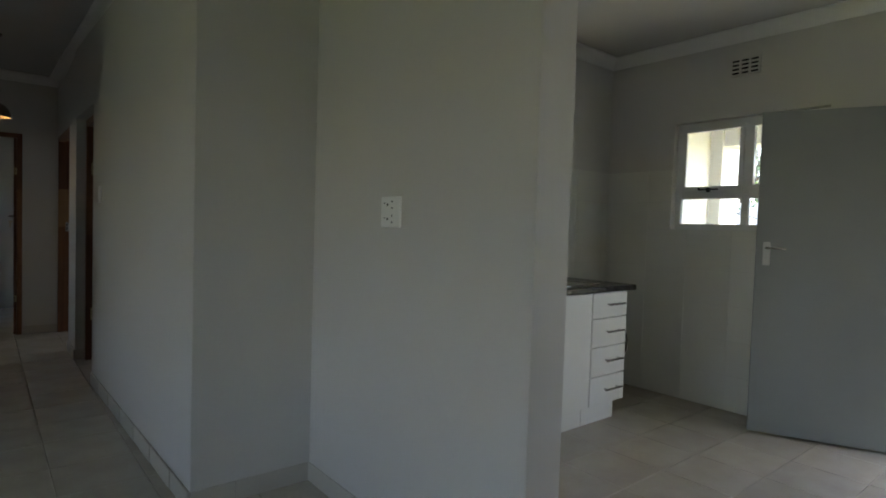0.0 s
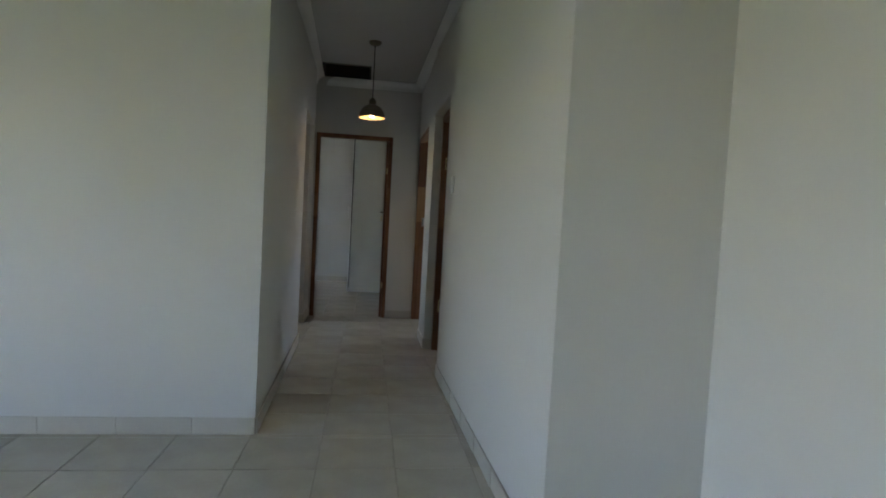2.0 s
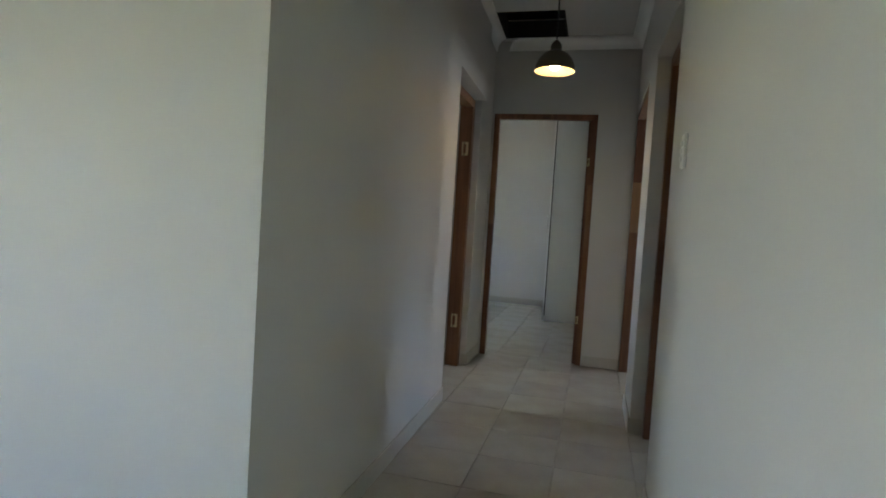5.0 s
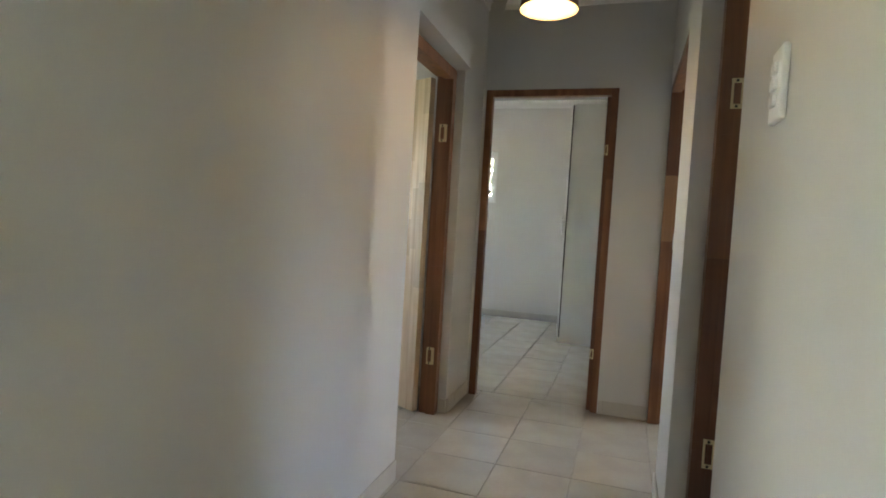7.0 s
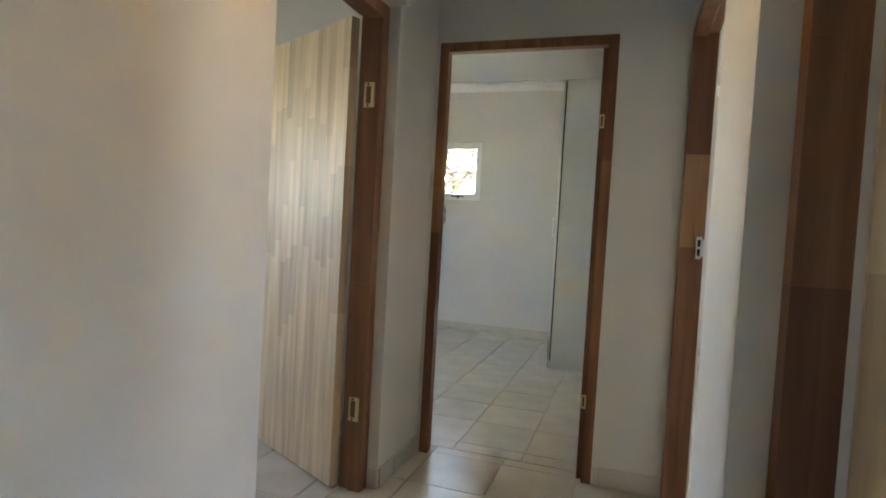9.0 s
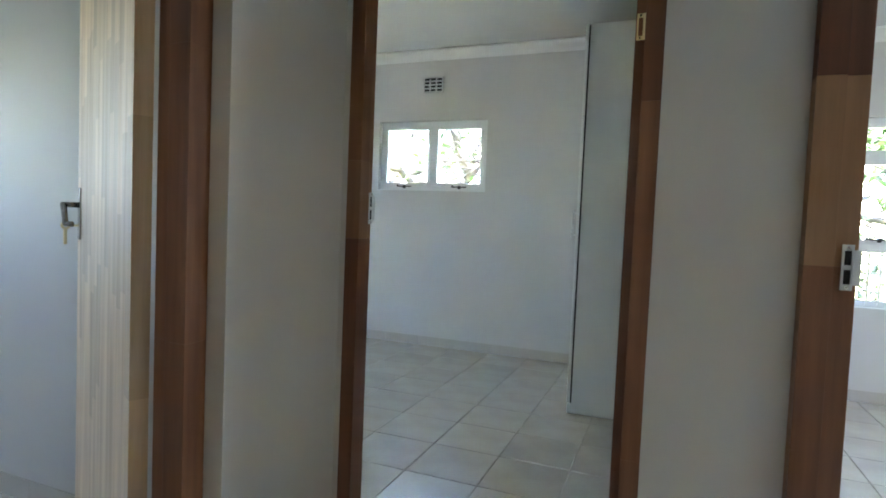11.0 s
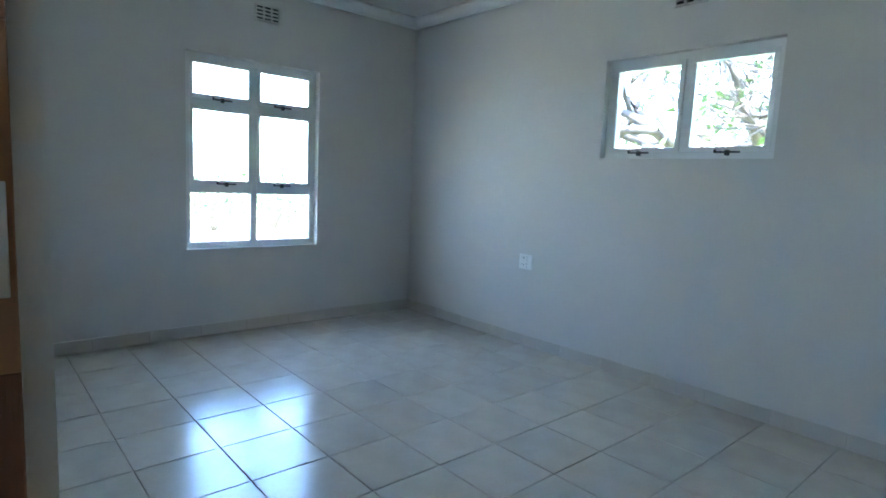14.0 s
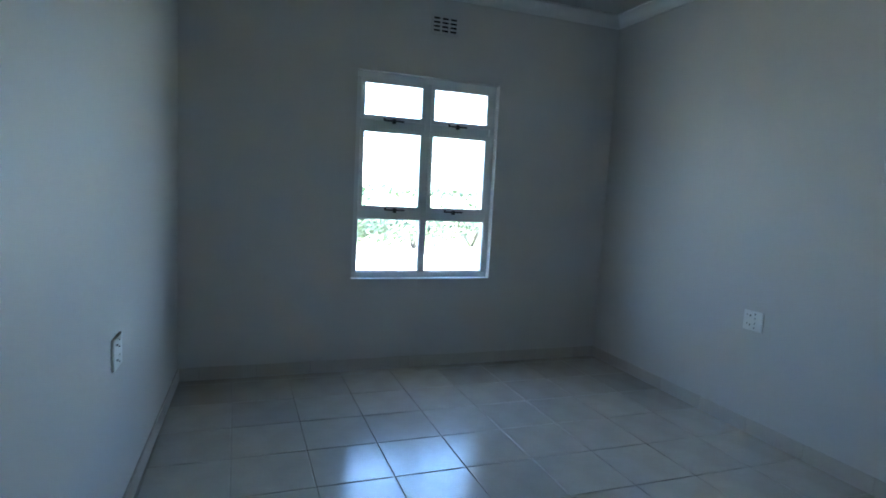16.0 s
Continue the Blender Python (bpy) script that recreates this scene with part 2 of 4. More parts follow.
wall("wall_east", KX, KX + 0.22, -4.3, 10.66, 0, TOP, [(-0.38, 0.505, -1, 2.07), (0.935, 1.965, 1.29, 2.10), (4.5, 5.3, 1.4, 2.0), (7.9, 8.5, 1.3, 2.0)])
wall("wall_south", -5.2, KX, -4.3, -4.08, 0, TOP)
wall("wall_west_lounge", -5.2, -4.98, -4.08, YLV, 0, TOP, [(-1.8, 0.35, 0.74, 2.05)])
wall("wall_west", BX0 - 0.22, BX0, YLV + 0.15, BY1 + 0.22, 0, TOP, [(5.55, 6.25, 1.35, 1.95), (8.335, 9.415, 0.675, 2.143)])
wall("wall_bedroom_north", BX0, KX, BY1, BY1 + 0.22, 0, TOP, [(-2.012, -0.905, 1.478, 2.140), (1.85, 2.75, 0.69, 2.07)])
wall("wall_bedroom_east", BX1, BX1 + 0.08, YB, BY1, 0, TOP)
wall("wall_bathroom", XR + 0.15, KX, 5.80, 5.90, 0, TOP)


def slab(name, x0, x1, y0, y1, z0, z1, material, label, category, hole=None):
    bm = bmesh.new()
    if hole:
        hx0, hx1, hy0, hy1 = hole
        for s in ((x0, hx0, y0, y1), (hx1, x1, y0, y1), (hx0, hx1, y0, hy0), (hx0, hx1, hy1, y1)):
            box(bm, *s, z0, z1)
    else:
        box(bm, x0, x1, y0, y1, z0, z1)
    return tagged(link(name, bm, material), label, category, "", "structure")


CL, CP, CB = 2.70, 2.685, 2.78   # ceilings: lounge, passage, bedroom
HATCH = (-0.155, 0.358, 6.33, 6.892)
slab("ceiling_lounge", -4.98, XS + 0.155, -4.08, YS, CL, CL + 0.05, M_CEIL, "smooth white painted ceiling", "ceiling")
slab("ceiling_kitchen", XS + 0.155, KX, -4.08, KY, CL, CL + 0.05, M_CEIL, "smooth white painted ceiling", "ceiling")
slab("ceiling_lounge_end", -4.98, XR, YS, YLV, CL, CL + 0.05, M_CEIL, "smooth white painted ceiling", "ceiling")
slab("ceiling_passage", XL2, XR, YLV, YE, CP, CP + 0.05, M_CEIL, "smooth white painted passage ceiling with a square hatch", "ceiling", HATCH)
slab("ceiling_bedroom", BX0, BX1, YB, BY1, CB, CB + 0.05, M_CEIL, "smooth white painted ceiling", "ceiling")
slab("ceiling_small_room", BX0, XL - 0.15, YLV + 0.15, YE, CP, CP + 0.05, M_CEIL, "smooth white painted ceiling", "ceiling")
slab("ceiling_side_room", BX1 + 0.08, KX, 5.90, BY1, CP, CP + 0.05, M_CEIL, "smooth white painted ceiling", "ceiling")
slab("ceiling_bathroom", XR + 0.15, KX, KY + 0.15, 5.80, CP, CP + 0.05, M_CEIL, "smooth white painted ceiling", "ceiling")
# unseen slabs, added to block the sun; their overhang sets the windows' sky light
slab("sun_block_slab", -5.6, KX + 0.6, -4.7, 3.6, TOP + 0.35, TOP + 0.45, M_LOFT_SHADE, "unseen roof slab added to keep the sun out of the rooms", "roof")
slab("sun_block_slab_north", -4.55, KX + 0.6, 3.602, 10.86, TOP + 0.35, TOP + 0.45, M_LOFT_SHADE, "unseen roof slab added to keep the sun out of the rooms", "roof")


def cornice(name, x0, y0, x1, y1, inward, zc):
    """A coved cornice along a wall from one corner to the other; inward: the unit way off the wall."""
    a, b, n = Vector((x0, y0, 0)), Vector((x1, y1, 0)), Vector((*inward, 0))
    prof = [(0.0, 0.0), (0.0, -0.085), (0.010, -0.085), (0.012, -0.074)]
    prof += [(0.012 + 0.062 * (1 - math.cos(t)), -0.074 + 0.062 * math.sin(t)) for t in [math.pi / 2 * i / 6 for i in range(1, 7)]]
    prof += [(0.085, -0.012), (0.085, 0.0)]
    bm = bmesh.new()
    along = (b - a).normalized()
    rings = []
    for p, s in ((a, 1), (b, -1)):
        rings.append([bm.verts.new(p + n * d + along * (s * d) + Vector((0, 0, zc + h))) for d, h in prof])
    for i in range(len(prof)):
        j = (i + 1) % len(prof)
        bm.faces.new((rings[0][i], rings[0][j], rings[1][j], rings[1][i]))
    return tagged(link(name, bm, M_CORN), "white coved plaster cornice", "cornice", "", "structure")


for i, c in enumerate((
        (XL, YLV, XL2, YE, (1, 0), CP), (XP, YE, XR, YS, (-1, 0), CP), (XL, YE, XP, YE, (0, -1), CP),
        (-4.98, YLV, XL, YLV, (0, -1), CL), (XR, YS, XS, YS, (0, -1), CL), (XS, YS, XS, YSE, (-1, 0), CL), (XS, YSE, XS + 0.155, YSE, (0, -1), CL),
        (XS + 0.155, YSE, XS + 0.155, KY, (1, 0), CL), (XS + 0.155, KY, KX, KY, (0, -1), CL), (KX, KY, KX, -4.08, (-1, 0), CL),
        (BX0, YB, BX0, BY1, (1, 0), CB), (BX0, BY1, BX1, BY1, (0, -1), CB), (BX1, BY1, BX1, YB, (-1, 0), CB), (BX1, YB, BX0, YB, (0, 1), CB),
        (BX1 + 0.08, BY1, KX, BY1, (0, -1), CP), (BX0, YE, XL - 0.15, YE, (0, -1), CP))):
    cornice("trim_cornice_%d" % (i + 1), *c)

# ---- windows ----


def window(name, m, w, h, cols, rows, label, stays, bar=0.044, depth=0.045, pane_stay="black window stay", mesh=None):
    """A painted window. m: sill's left corner on the frame's plane, x along the width, y outward, z up. rows: (z0, z1, opening) of the lights; stays: (x, z)."""
    r = root(name, m.translation, label, "window", "", "structure")

    def put(pname, bm, material, parent=r, plabel="", smooth=False):
        bm.transform(m)
        return part(pname, bm, material, parent, plabel, smooth)

    fr = bmesh.new()
    box(fr, 0, w, 0, depth, 0, bar, 0.004)
    box(fr, 0, w, 0, depth, h - bar, h, 0.004)
    box(fr, 0, bar, 0, depth, bar, h - bar, 0.004)
    box(fr, w - bar, w, 0, depth, bar, h - bar, 0.004)
    put("window_frame", fr, M_WINFRAME)
    cw = (w - 2 * bar - (cols - 1) * bar) / cols
    for c in range(cols):
        x0 = bar + c * (cw + bar)
        if c < cols - 1:
            put("mullion", boxes((x0 + cw, x0 + cw + bar, 0.003, depth - 0.003, bar, h - bar), bevel=0.004), M_WINFRAME)
        for k, (z0, z1, opening) in enumerate(rows):
            s = 0.028 if opening else 0.006
            sash = bmesh.new()
            y0 = -0.006 if opening else 0.012
            box(sash, x0 - 0.004, x0 + cw + 0.004, y0, depth - 0.008, z0 - 0.004, z0 + s, 0.003)
            box(sash, x0 - 0.004, x0 + cw + 0.004, y0, depth - 0.008, z1 - s, z1 + 0.004, 0.003)
            box(sash, x0 - 0.004, x0 + s, y0, depth - 0.008, z0 + s, z1 - s, 0.003)
            box(sash, x0 + cw - s, x0 + cw + 0.004, y0, depth - 0.008, z0 + s, z1 - s, 0.003)
            sa = put("sash", sash, M_WINFRAME)
            g = put("pane", boxes((x0 + s, x0 + cw - s, 0.020, 0.024, z0 + s, z1 - s)), M_GLASS, sa, "clear glass pane")
            g.visible_shadow = False
            if k < len(rows) - 1:
                put("transom", boxes((x0, x0 + cw, 0.003, depth - 0.003, z1, rows[k + 1][0]), bevel=0.004), M_WINFRAME)
    for x, z in stays:
        st = bmesh.new()
        box(st, x - 0.075, x + 0.075, -0.028, -0.018, z - 0.006, z + 0.006, 0.003)
        box(st, x - 0.012, x + 0.012, -0.03, -0.005, z - 0.02, z + 0.014, 0.004)
        tube(st, (x - 0.07, -0.022, z), (x - 0.07, -0.022, z + 0.016), 0.008)
        put("window_stay", st, M_BLACK, r, "black metal casement stay")
    put("window_sill", boxes((-0.005, w + 0.005, -0.052, -0.002, -0.012, 0.004), bevel=0.003), M_WINFRAME)
    return r


RY = 0.055      # depth of the windows behind the walls' faces
bw_w, bw_h = 1.107, 0.662
window("window_1", Matrix.Translation((-2.012, BY1 + RY, 1.478)), bw_w, bw_h, 2, [(0.048, bw_h - 0.048, True)],
       "white painted two-light casement window set high in the wall", [(0.27, 0.042), (0.84, 0.042)])
lw_w, lw_h = 1.08, 1.468
window("window_2", pose(BX0 - RY, 8.335, 0.675, 0, 0, 90), lw_w, lw_h, 2, [(0.048, 0.435, False), (0.50, 1.08, True), (1.145, lw_h - 0.048, True)],
       "white painted six-light window with opening casements", [(0.31, 0.502), (0.77, 0.502), (0.28, 1.137), (0.77, 1.137)])
kw_w, kw_h = 1.03, 0.808
window("window_3", pose(KX + RY, 1.965, 1.29, 0, 0, -90), kw_w, kw_h, 2, [(0.040, 0.240, False), (0.30, kw_h - 0.040, True)],
       "white painted four-light kitchen window", [(0.26, 0.303), (0.77, 0.303)])
window("window_4", Matrix.Translation((1.85, BY1 + RY, 0.69)), 0.90, 1.38, 2, [(0.040, 0.41, False), (0.47, 1.07, True), (1.12, 1.34, True)],
       "white painted six-light window of the side room", [(0.24, 0.5)])

gr = root("burglar_guard", (2.3, BY1 + 0.03, 0.72), "white steel burglar bars inside the lower window light", "burglar guard")
for i in range(12):
    x = 1.885 + i * 0.075
    part("bar", boxes((x - 0.006, x + 0.006, BY1 + 0.022, BY1 + 0.034, 0.71, 1.10), bevel=0.002), M_WINFRAME, gr)
for i in range(6):
    z = 0.74 + i * 0.068
    part("rail", boxes((1.86, 2.74, BY1 + 0.034, BY1 + 0.042, z - 0.006, z + 0.006)), M_WINFRAME, gr)

# ---- doors ----
rng = random.Random(5)


def stacked(bm, x0, x1, y0, y1, z0, z1, cuts, bevel=0.002):
    """A post of finger-jointed lengths; each length is an island of its own."""
    zs = [z0, *cuts, z1]
    for a, b in zip(zs, zs[1:]):
        box(bm, x0, x1, y0, y1, a, b, bevel)
    return bm


def door_leaf(parent, m, w, h, hz=1.165, droop=0.0, thick=0.040, handles=True):
    """A laminated pine leaf hung at x=0, reaching w along x; thickness along y, centred. m places it."""
    boards = 15
    bwid = w / boards
    core = boxes((0.004, w - 0.004, -thick / 2 + 0.003, thick / 2 - 0.003, 0.014, h - 0.004))
    core.transform(m)
    leaf = part("leaf", core, M_DOOR, parent, "pale laminated pine door leaf standing open")
    for i in range(boards):
        bm = bmesh.new()
        z = 0.010
        x = i * bwid
        while z < h - 0.001:
            z2 = min(h, z + rng.uniform(0.22, 0.75))
            if h - z2 < 0.12:
                z2 = h
            e = rng.uniform(0.0, 0.0003)
            box(bm, x + 0.0002, x + bwid - 0.0002, -thick / 2 - e, thick / 2 + e, z, z2 - 0.0004)
            z = z2
        bm.transform(m)
        part("board", bm, M_DOOR, leaf)
    if handles:
        hx = w - 0.055
        for s in (-1, 1):
            y = s * thick / 2
            pl = boxes((hx - 0.019, hx + 0.019, y, y + s * 0.006, hz - 0.08, hz + 0.085), bevel=0.004)
            pl.transform(m)
            part("back_plate", pl, M_STEEL, leaf, "brushed steel lock plate")
            lv = bmesh.new()
            tube(lv, (hx, y + s * 0.004, hz + 0.03), (hx, y + s * 0.05, hz + 0.03), 0.009)
            tube(lv, (hx, y + s * 0.046, hz + 0.03), (hx - 0.105, y + s * 0.052, hz + 0.028 - droop), 0.0095, 0.008)
            tube(lv, (hx - 0.105, y + s * 0.052, hz + 0.028 - droop), (hx - 0.12, y + s * 0.036, hz + 0.027 - droop), 0.008)
            lv.transform(m)
            part("lever_handle", lv, M_STEEL, leaf, "curved steel lever handle", True)
        kb = bmesh.new()
        tube(kb, (hx, thick / 2 + 0.004, hz - 0.035), (hx, thick / 2 + 0.03, hz - 0.035), 0.004)
        lathe(kb, [(0.006, -0.003), (0.014, -0.003), (0.014, 0.003), (0.006, 0.003), (0.006, -0.003)], 16, Matrix.Translation((hx, thick / 2 + 0.040, hz - 0.035)) @ pose(0, 0, 0, 90, 0, 90))
        box(kb, hx - 0.006, hx + 0.006, thick / 2 + 0.036, thick / 2 + 0.046, hz - 0.095, hz - 0.045, 0.002)
        kb.transform(m)
        part("key", kb, M_BRASS, leaf, "key hanging in the lock")
    return leaf


def hinge(parent, m, z):
    """A pressed butt-hinge plate on a jamb: x across the jamb's face, y off it."""
    bm = bmesh.new()
    for s in ((-0.020, 0.020, 0.0, 0.003, z - 0.052, z - 0.036), (-0.020, 0.020, 0.0, 0.003, z + 0.036, z + 0.052), (-0.020, -0.011, 0.0, 0.003, z - 0.036, z + 0.036), (0.012, 0.020, 0.0, 0.003, z - 0.036, z + 0.036)):
        box(bm, *s, 0.0008)
    tube(bm, (-0.024, 0.004, z - 0.05), (-0.024, 0.004, z + 0.05), 0.005)
    bm.transform(m)
    hg = part("hinge", bm, M_BRASS, parent, "brassed steel butt hinge")
    sc = bmesh.new()
    for zz in (-0.044, 0.044):
        tube(sc, (0.002, 0.002, z + zz), (0.002, 0.0042, z + zz), 0.005)
    sc.transform(m)
    part("screw", sc, M_DARK, hg)


def strike(parent, m, z):
    """A lock's striking plate on a jamb: x across the jamb, y off it."""
    pl = bmesh.new()
    for s in ((-0.011, 0.011, 0, 0.003, z - 0.048, z - 0.035), (-0.011, 0.011, 0, 0.003, z - 0.005, z + 0.005), (-0.011, 0.011, 0, 0.003, z + 0.035, z + 0.048), (-0.011, -0.006, 0, 0.003, z - 0.035, z + 0.035), (0.006, 0.011, 0, 0.003, z - 0.035, z + 0.035), (0.0112, 0.024, 0, 0.003, z - 0.037, z + 0.037)):
        box(pl, *s, 0.0008)
    pl.transform(m)
    p = part("strike_plate", pl, M_ALU, parent, "steel striking plate with two bolt holes")
    hole = boxes((-0.006, 0.006, 0.0006, 0.0014, z - 0.035, z - 0.005), (-0.006, 0.006, 0.0006, 0.0014, z + 0.005, z + 0.035))
    hole.transform(m)
    part("bolt_hole", hole, M_DARK, p)
    sc = bmesh.new()
    for zz in (-0.0415, 0.0415):
        tube(sc, (0, 0.0025, z + zz), (0, 0.0036, z + zz), 0.003, seg=10)
    sc.transform(m)
    part("screw", sc, M_STEEL, p)


def door_frame(name, label, m, w, h, d, cuts_a, cuts_b, width=0.045, tones_a="mmmm", tones_b="mmmm"):
    """A rebated wooden frame: x across the opening from outside to outside, y through the wall, z up."""
    r = root(name, m.translation, label, "door", "", "structure")

    def put(pname, bm, plabel=""):
        bm.transform(m)
        return part(pname, bm, M_FRAME, r, plabel)

    for side, cuts, tones in ((0, cuts_a, tones_a), (1, cuts_b, tones_b)):
        zs = [0, *cuts, h]
        for k, (a, b) in enumerate(zip(zs, zs[1:])):
            bm = bmesh.new()
            if side == 0:
                box(bm, 0, width, 0, d * 0.55, a, b, 0.0012)
                box(bm, 0, width - 0.013, d * 0.55, d, a, b, 0.0012)
            else:
                box(bm, w - width, w, 0, d * 0.55, a, b, 0.0012)
                box(bm, w - width + 0.013, w, d * 0.55, d, a, b, 0.0012)
            bm.transform(m)
            part("jamb", bm, {"p": M_FRAME_PALE, "i": M_FRAME_MID, "d": M_FRAME_DARK}.get(tones[k], M_FRAME), r)
    put("door_head", boxes((width, w - width, 0, d * 0.55, h - width, h), (width, w - width, d * 0.55, d, h - width + 0.013, h), bevel=0.002))
    return r


# end of the passage: frame, leaf opened into the bedroom
d1 = door_frame("door_1", "wooden door frame with its pine door open into the bedroom", Matrix.Translation((-0.219, YE - 0.006, 0)), 0.856, 2.074, 0.093, [1.13, 1.36], [0.62, 1.5], 0.045, "dim", "mmd")
door_leaf(d1, pose(0.606, YE + 0.10, 0.0, 0, 0, 88.5), 0.775, 2.015, 1.195)
for z in (0.37, 1.69):
    hinge(d1, pose(0.579, YE + 0.036, 0, 0, 0, 180) @ Matrix.Diagonal((0.45, 1, 0.62, 1)), z / 0.62)
part("door_stop", boxes((0.567, 0.5915, YE + 0.036, YE + 0.044, 0, 2.028), bevel=0.001), M_FRAME_DARK, d1)
strike(d1, Matrix(((0, 1, 0, -0.174), (1, 0, 0, YE + 0.058), (0, 0, 1, 0), (0, 0, 0, 1))), 1.222)

# small room beside the passage: far jamb, leaf opened into the room
d2 = door_frame("door_2", "wooden door frame with its pine door wide open into the small room", pose(-0.290, 5.566, 0, 0, 0, 90), 0.935, 2.075, 0.105, [1.1], [0.9, 1.55], 0.062, "mm", "mmm")
door_leaf(d2, pose(-0.414, 6.431, 0, 0, 0, 152.0), 0.79, 2.02, 1.165, 0.055)
for z in (0.357, 1.695):
    hinge(d2, pose(-0.340, 6.438, 0, 0, 0, 180), z)

# bathroom door: far jamb with hinges, leaf opened into the room
d3 = door_frame("door_3", "wooden door frame with its pine door open into the bathroom", pose(1.010, 5.461, 0, 0, 0, -90), 0.878, 2.075, 0.095, [1.09, 1.52], [1.1], 0.058, "dmm", "mm")
door_leaf(d3, pose(1.112, 5.383, 0, 0, 0, -14), 0.76, 2.02)
for z in (0.40, 1.66):
    hinge(d3, pose(1.066, 5.402, 0, 0, 0, 180), z)

# side room: far jamb with its striking plate; no leaf to be seen
d4 = door_frame("door_4", "wooden door frame of the bright side room", pose(0.942, YE - 0.002, 0, 0, 0, -90), 1.10, 2.075, 0.10, [1.13, 1.53], [1.0], 0.046, "mpd", "mm")
strike(d4, pose(1.020, YE - 0.049, 0, 0, 0, 180) @ Matrix.Diagonal((-1, 1, 1, 1)), 1.13)

# kitchen's outer door
kd = root("door_5", (KX, 0.49, 0), "plain grey painted outer door standing open into the kitchen", "door", "", "structure")
km = pose(KX - 0.005, 0.492, 0, 0, 0, 114.0)
lf = boxes((0.0, 0.785, -0.02, 0.02, 0.012, 2.035), bevel=0.004)
lf.transform(km)
kl = part("leaf", lf, M_GREYDOOR, kd)
for s in (-1, 1):
    pl = boxes((0.705, 0.748, s * 0.020, s * 0.027, 1.075, 1.222), bevel=0.006)
    pl.transform(km)
    part("back_plate", pl, M_ALU, kl, "aluminium lock plate")
    lv = bmesh.new()
    tube(lv, (0.727, s * 0.022, 1.185), (0.727, s * 0.060, 1.185), 0.008)
    tube(lv, (0.727, s * 0.058, 1.185), (0.625, s * 0.056, 1.182), 0.0075, 0.006)
    lv.transform(km)
    part("lever_handle", lv, M_STEEL, kl, "slim steel lever handle", True)
kf = bmesh.new()
box(kf, KX + 0.02, KX + 0.10, -0.378, -0.34, 0, 2.068)
box(kf, KX + 0.02, KX + 0.10, 0.465, 0.503, 0, 2.068)
box(kf, KX + 0.02, KX + 0.10, -0.34, 0.465, 2.03, 2.068)
part("door_frame", kf, M_GREYDOOR, kd)

# ---- small fittings ----


def socket(m, label, pins=2):
    """A double socket plate, x across, z up, facing -y."""
    r = root("wall_socket", m.translation, label, "wall socket", "sockets")
    pl = boxes((-0.066, 0.066, -0.011, 0.0, -0.060, 0.060), bevel=0.005)
    pl.transform(m)
    plate = part("plate", pl, M_PLASTIC, r)
    for k in (-1, 1):
        for dx, dz, rad in ((-0.018, 0.009, 0.0048), (0.014, -0.004, 0.0036), (0.014, 0.021, 0.0036), (-0.038, 0.014, 0.003)):
            h = bmesh.new()
            tube(h, (dx, -0.0122, k * 0.028 + dz - 0.008), (dx, -0.0108, k * 0.028 + dz - 0.008), rad, seg=10)
            h.transform(m)
            part("pin_hole", h, M_DARK, plate)
    return r


socket(pose(XS, 1.53, 1.302, 0, 0, -90), "white double wall socket on the plastered stub wall")
socket(pose(-2.615, BY1, 0.672), "white double wall socket under the high window")
socket(pose(-2.47, YB + 2.27 * SPLAY, 0.70, 0, 0, 180 - 1.6), "white double wall socket beside the window corner")
socket(pose(-2.05, YE, 0.67), "white double wall socket in the small room")

SX = XR + LEAN_E * 2.08
sw = root("light_switch", (SX, 4.27, 1.405), "white three-lever light switch in the passage", "light switch")
pl = boxes((SX - 0.011, SX, 4.235, 4.305, 1.346, 1.464), bevel=0.004)
swp = part("plate", pl, M_PLASTIC, sw)
for i in range(3):
    z = 1.405 + (i - 1) * 0.026
    part("rocker", boxes((SX - 0.017, SX - 0.009, 4.257, 4.283, z - 0.009, z + 0.009), bevel=0.002), M_PLASTIC, swp)


def vent(m, w, h, label):
    """A cast air brick with slots: x across, z up, facing -y."""
    r = root("air_vent", m.translation, label, "air vent", "air vents")
    bk = boxes((-w / 2, w / 2, -0.002, 0.0, -h / 2, h / 2))
    bk.transform(m)
    part("backing", bk, M_DARK, r)
    ys, xs = 4, 3
    bw_, bh_ = 0.014, 0.013
    cw, ch = (w - bw_ * (xs + 1)) / xs, (h - bh_ * (ys + 1)) / ys
    for i in range(xs + 1):
        x = -w / 2 + i * (cw + bw_)
        b = boxes((x, x + bw_, -0.010, -0.002, -h / 2, h / 2))
        b.transform(m)
        part("upright", b, M_WALL, r)
    for k in range(ys + 1):
        z = -h / 2 + k * (ch + bh_)
        b = boxes((-w / 2 + bw_, w / 2 - bw_, -0.009, -0.002, z, z + bh_))
        b.transform(m)
        part("slat", b, M_WALL, r)
    return r


vent(pose(-1.458, BY1, 2.472), 0.205, 0.145, "off-white slotted air vent above the high window")
vent(pose(BX0, 8.952, 2.515, 0, 0, 90), 0.205, 0.125, "off-white slotted air vent above the large window")
vent(pose(KX, 1.466, 2.445, 0, 0, -90), 0.205, 0.125, "grey slotted air vent above the kitchen window")

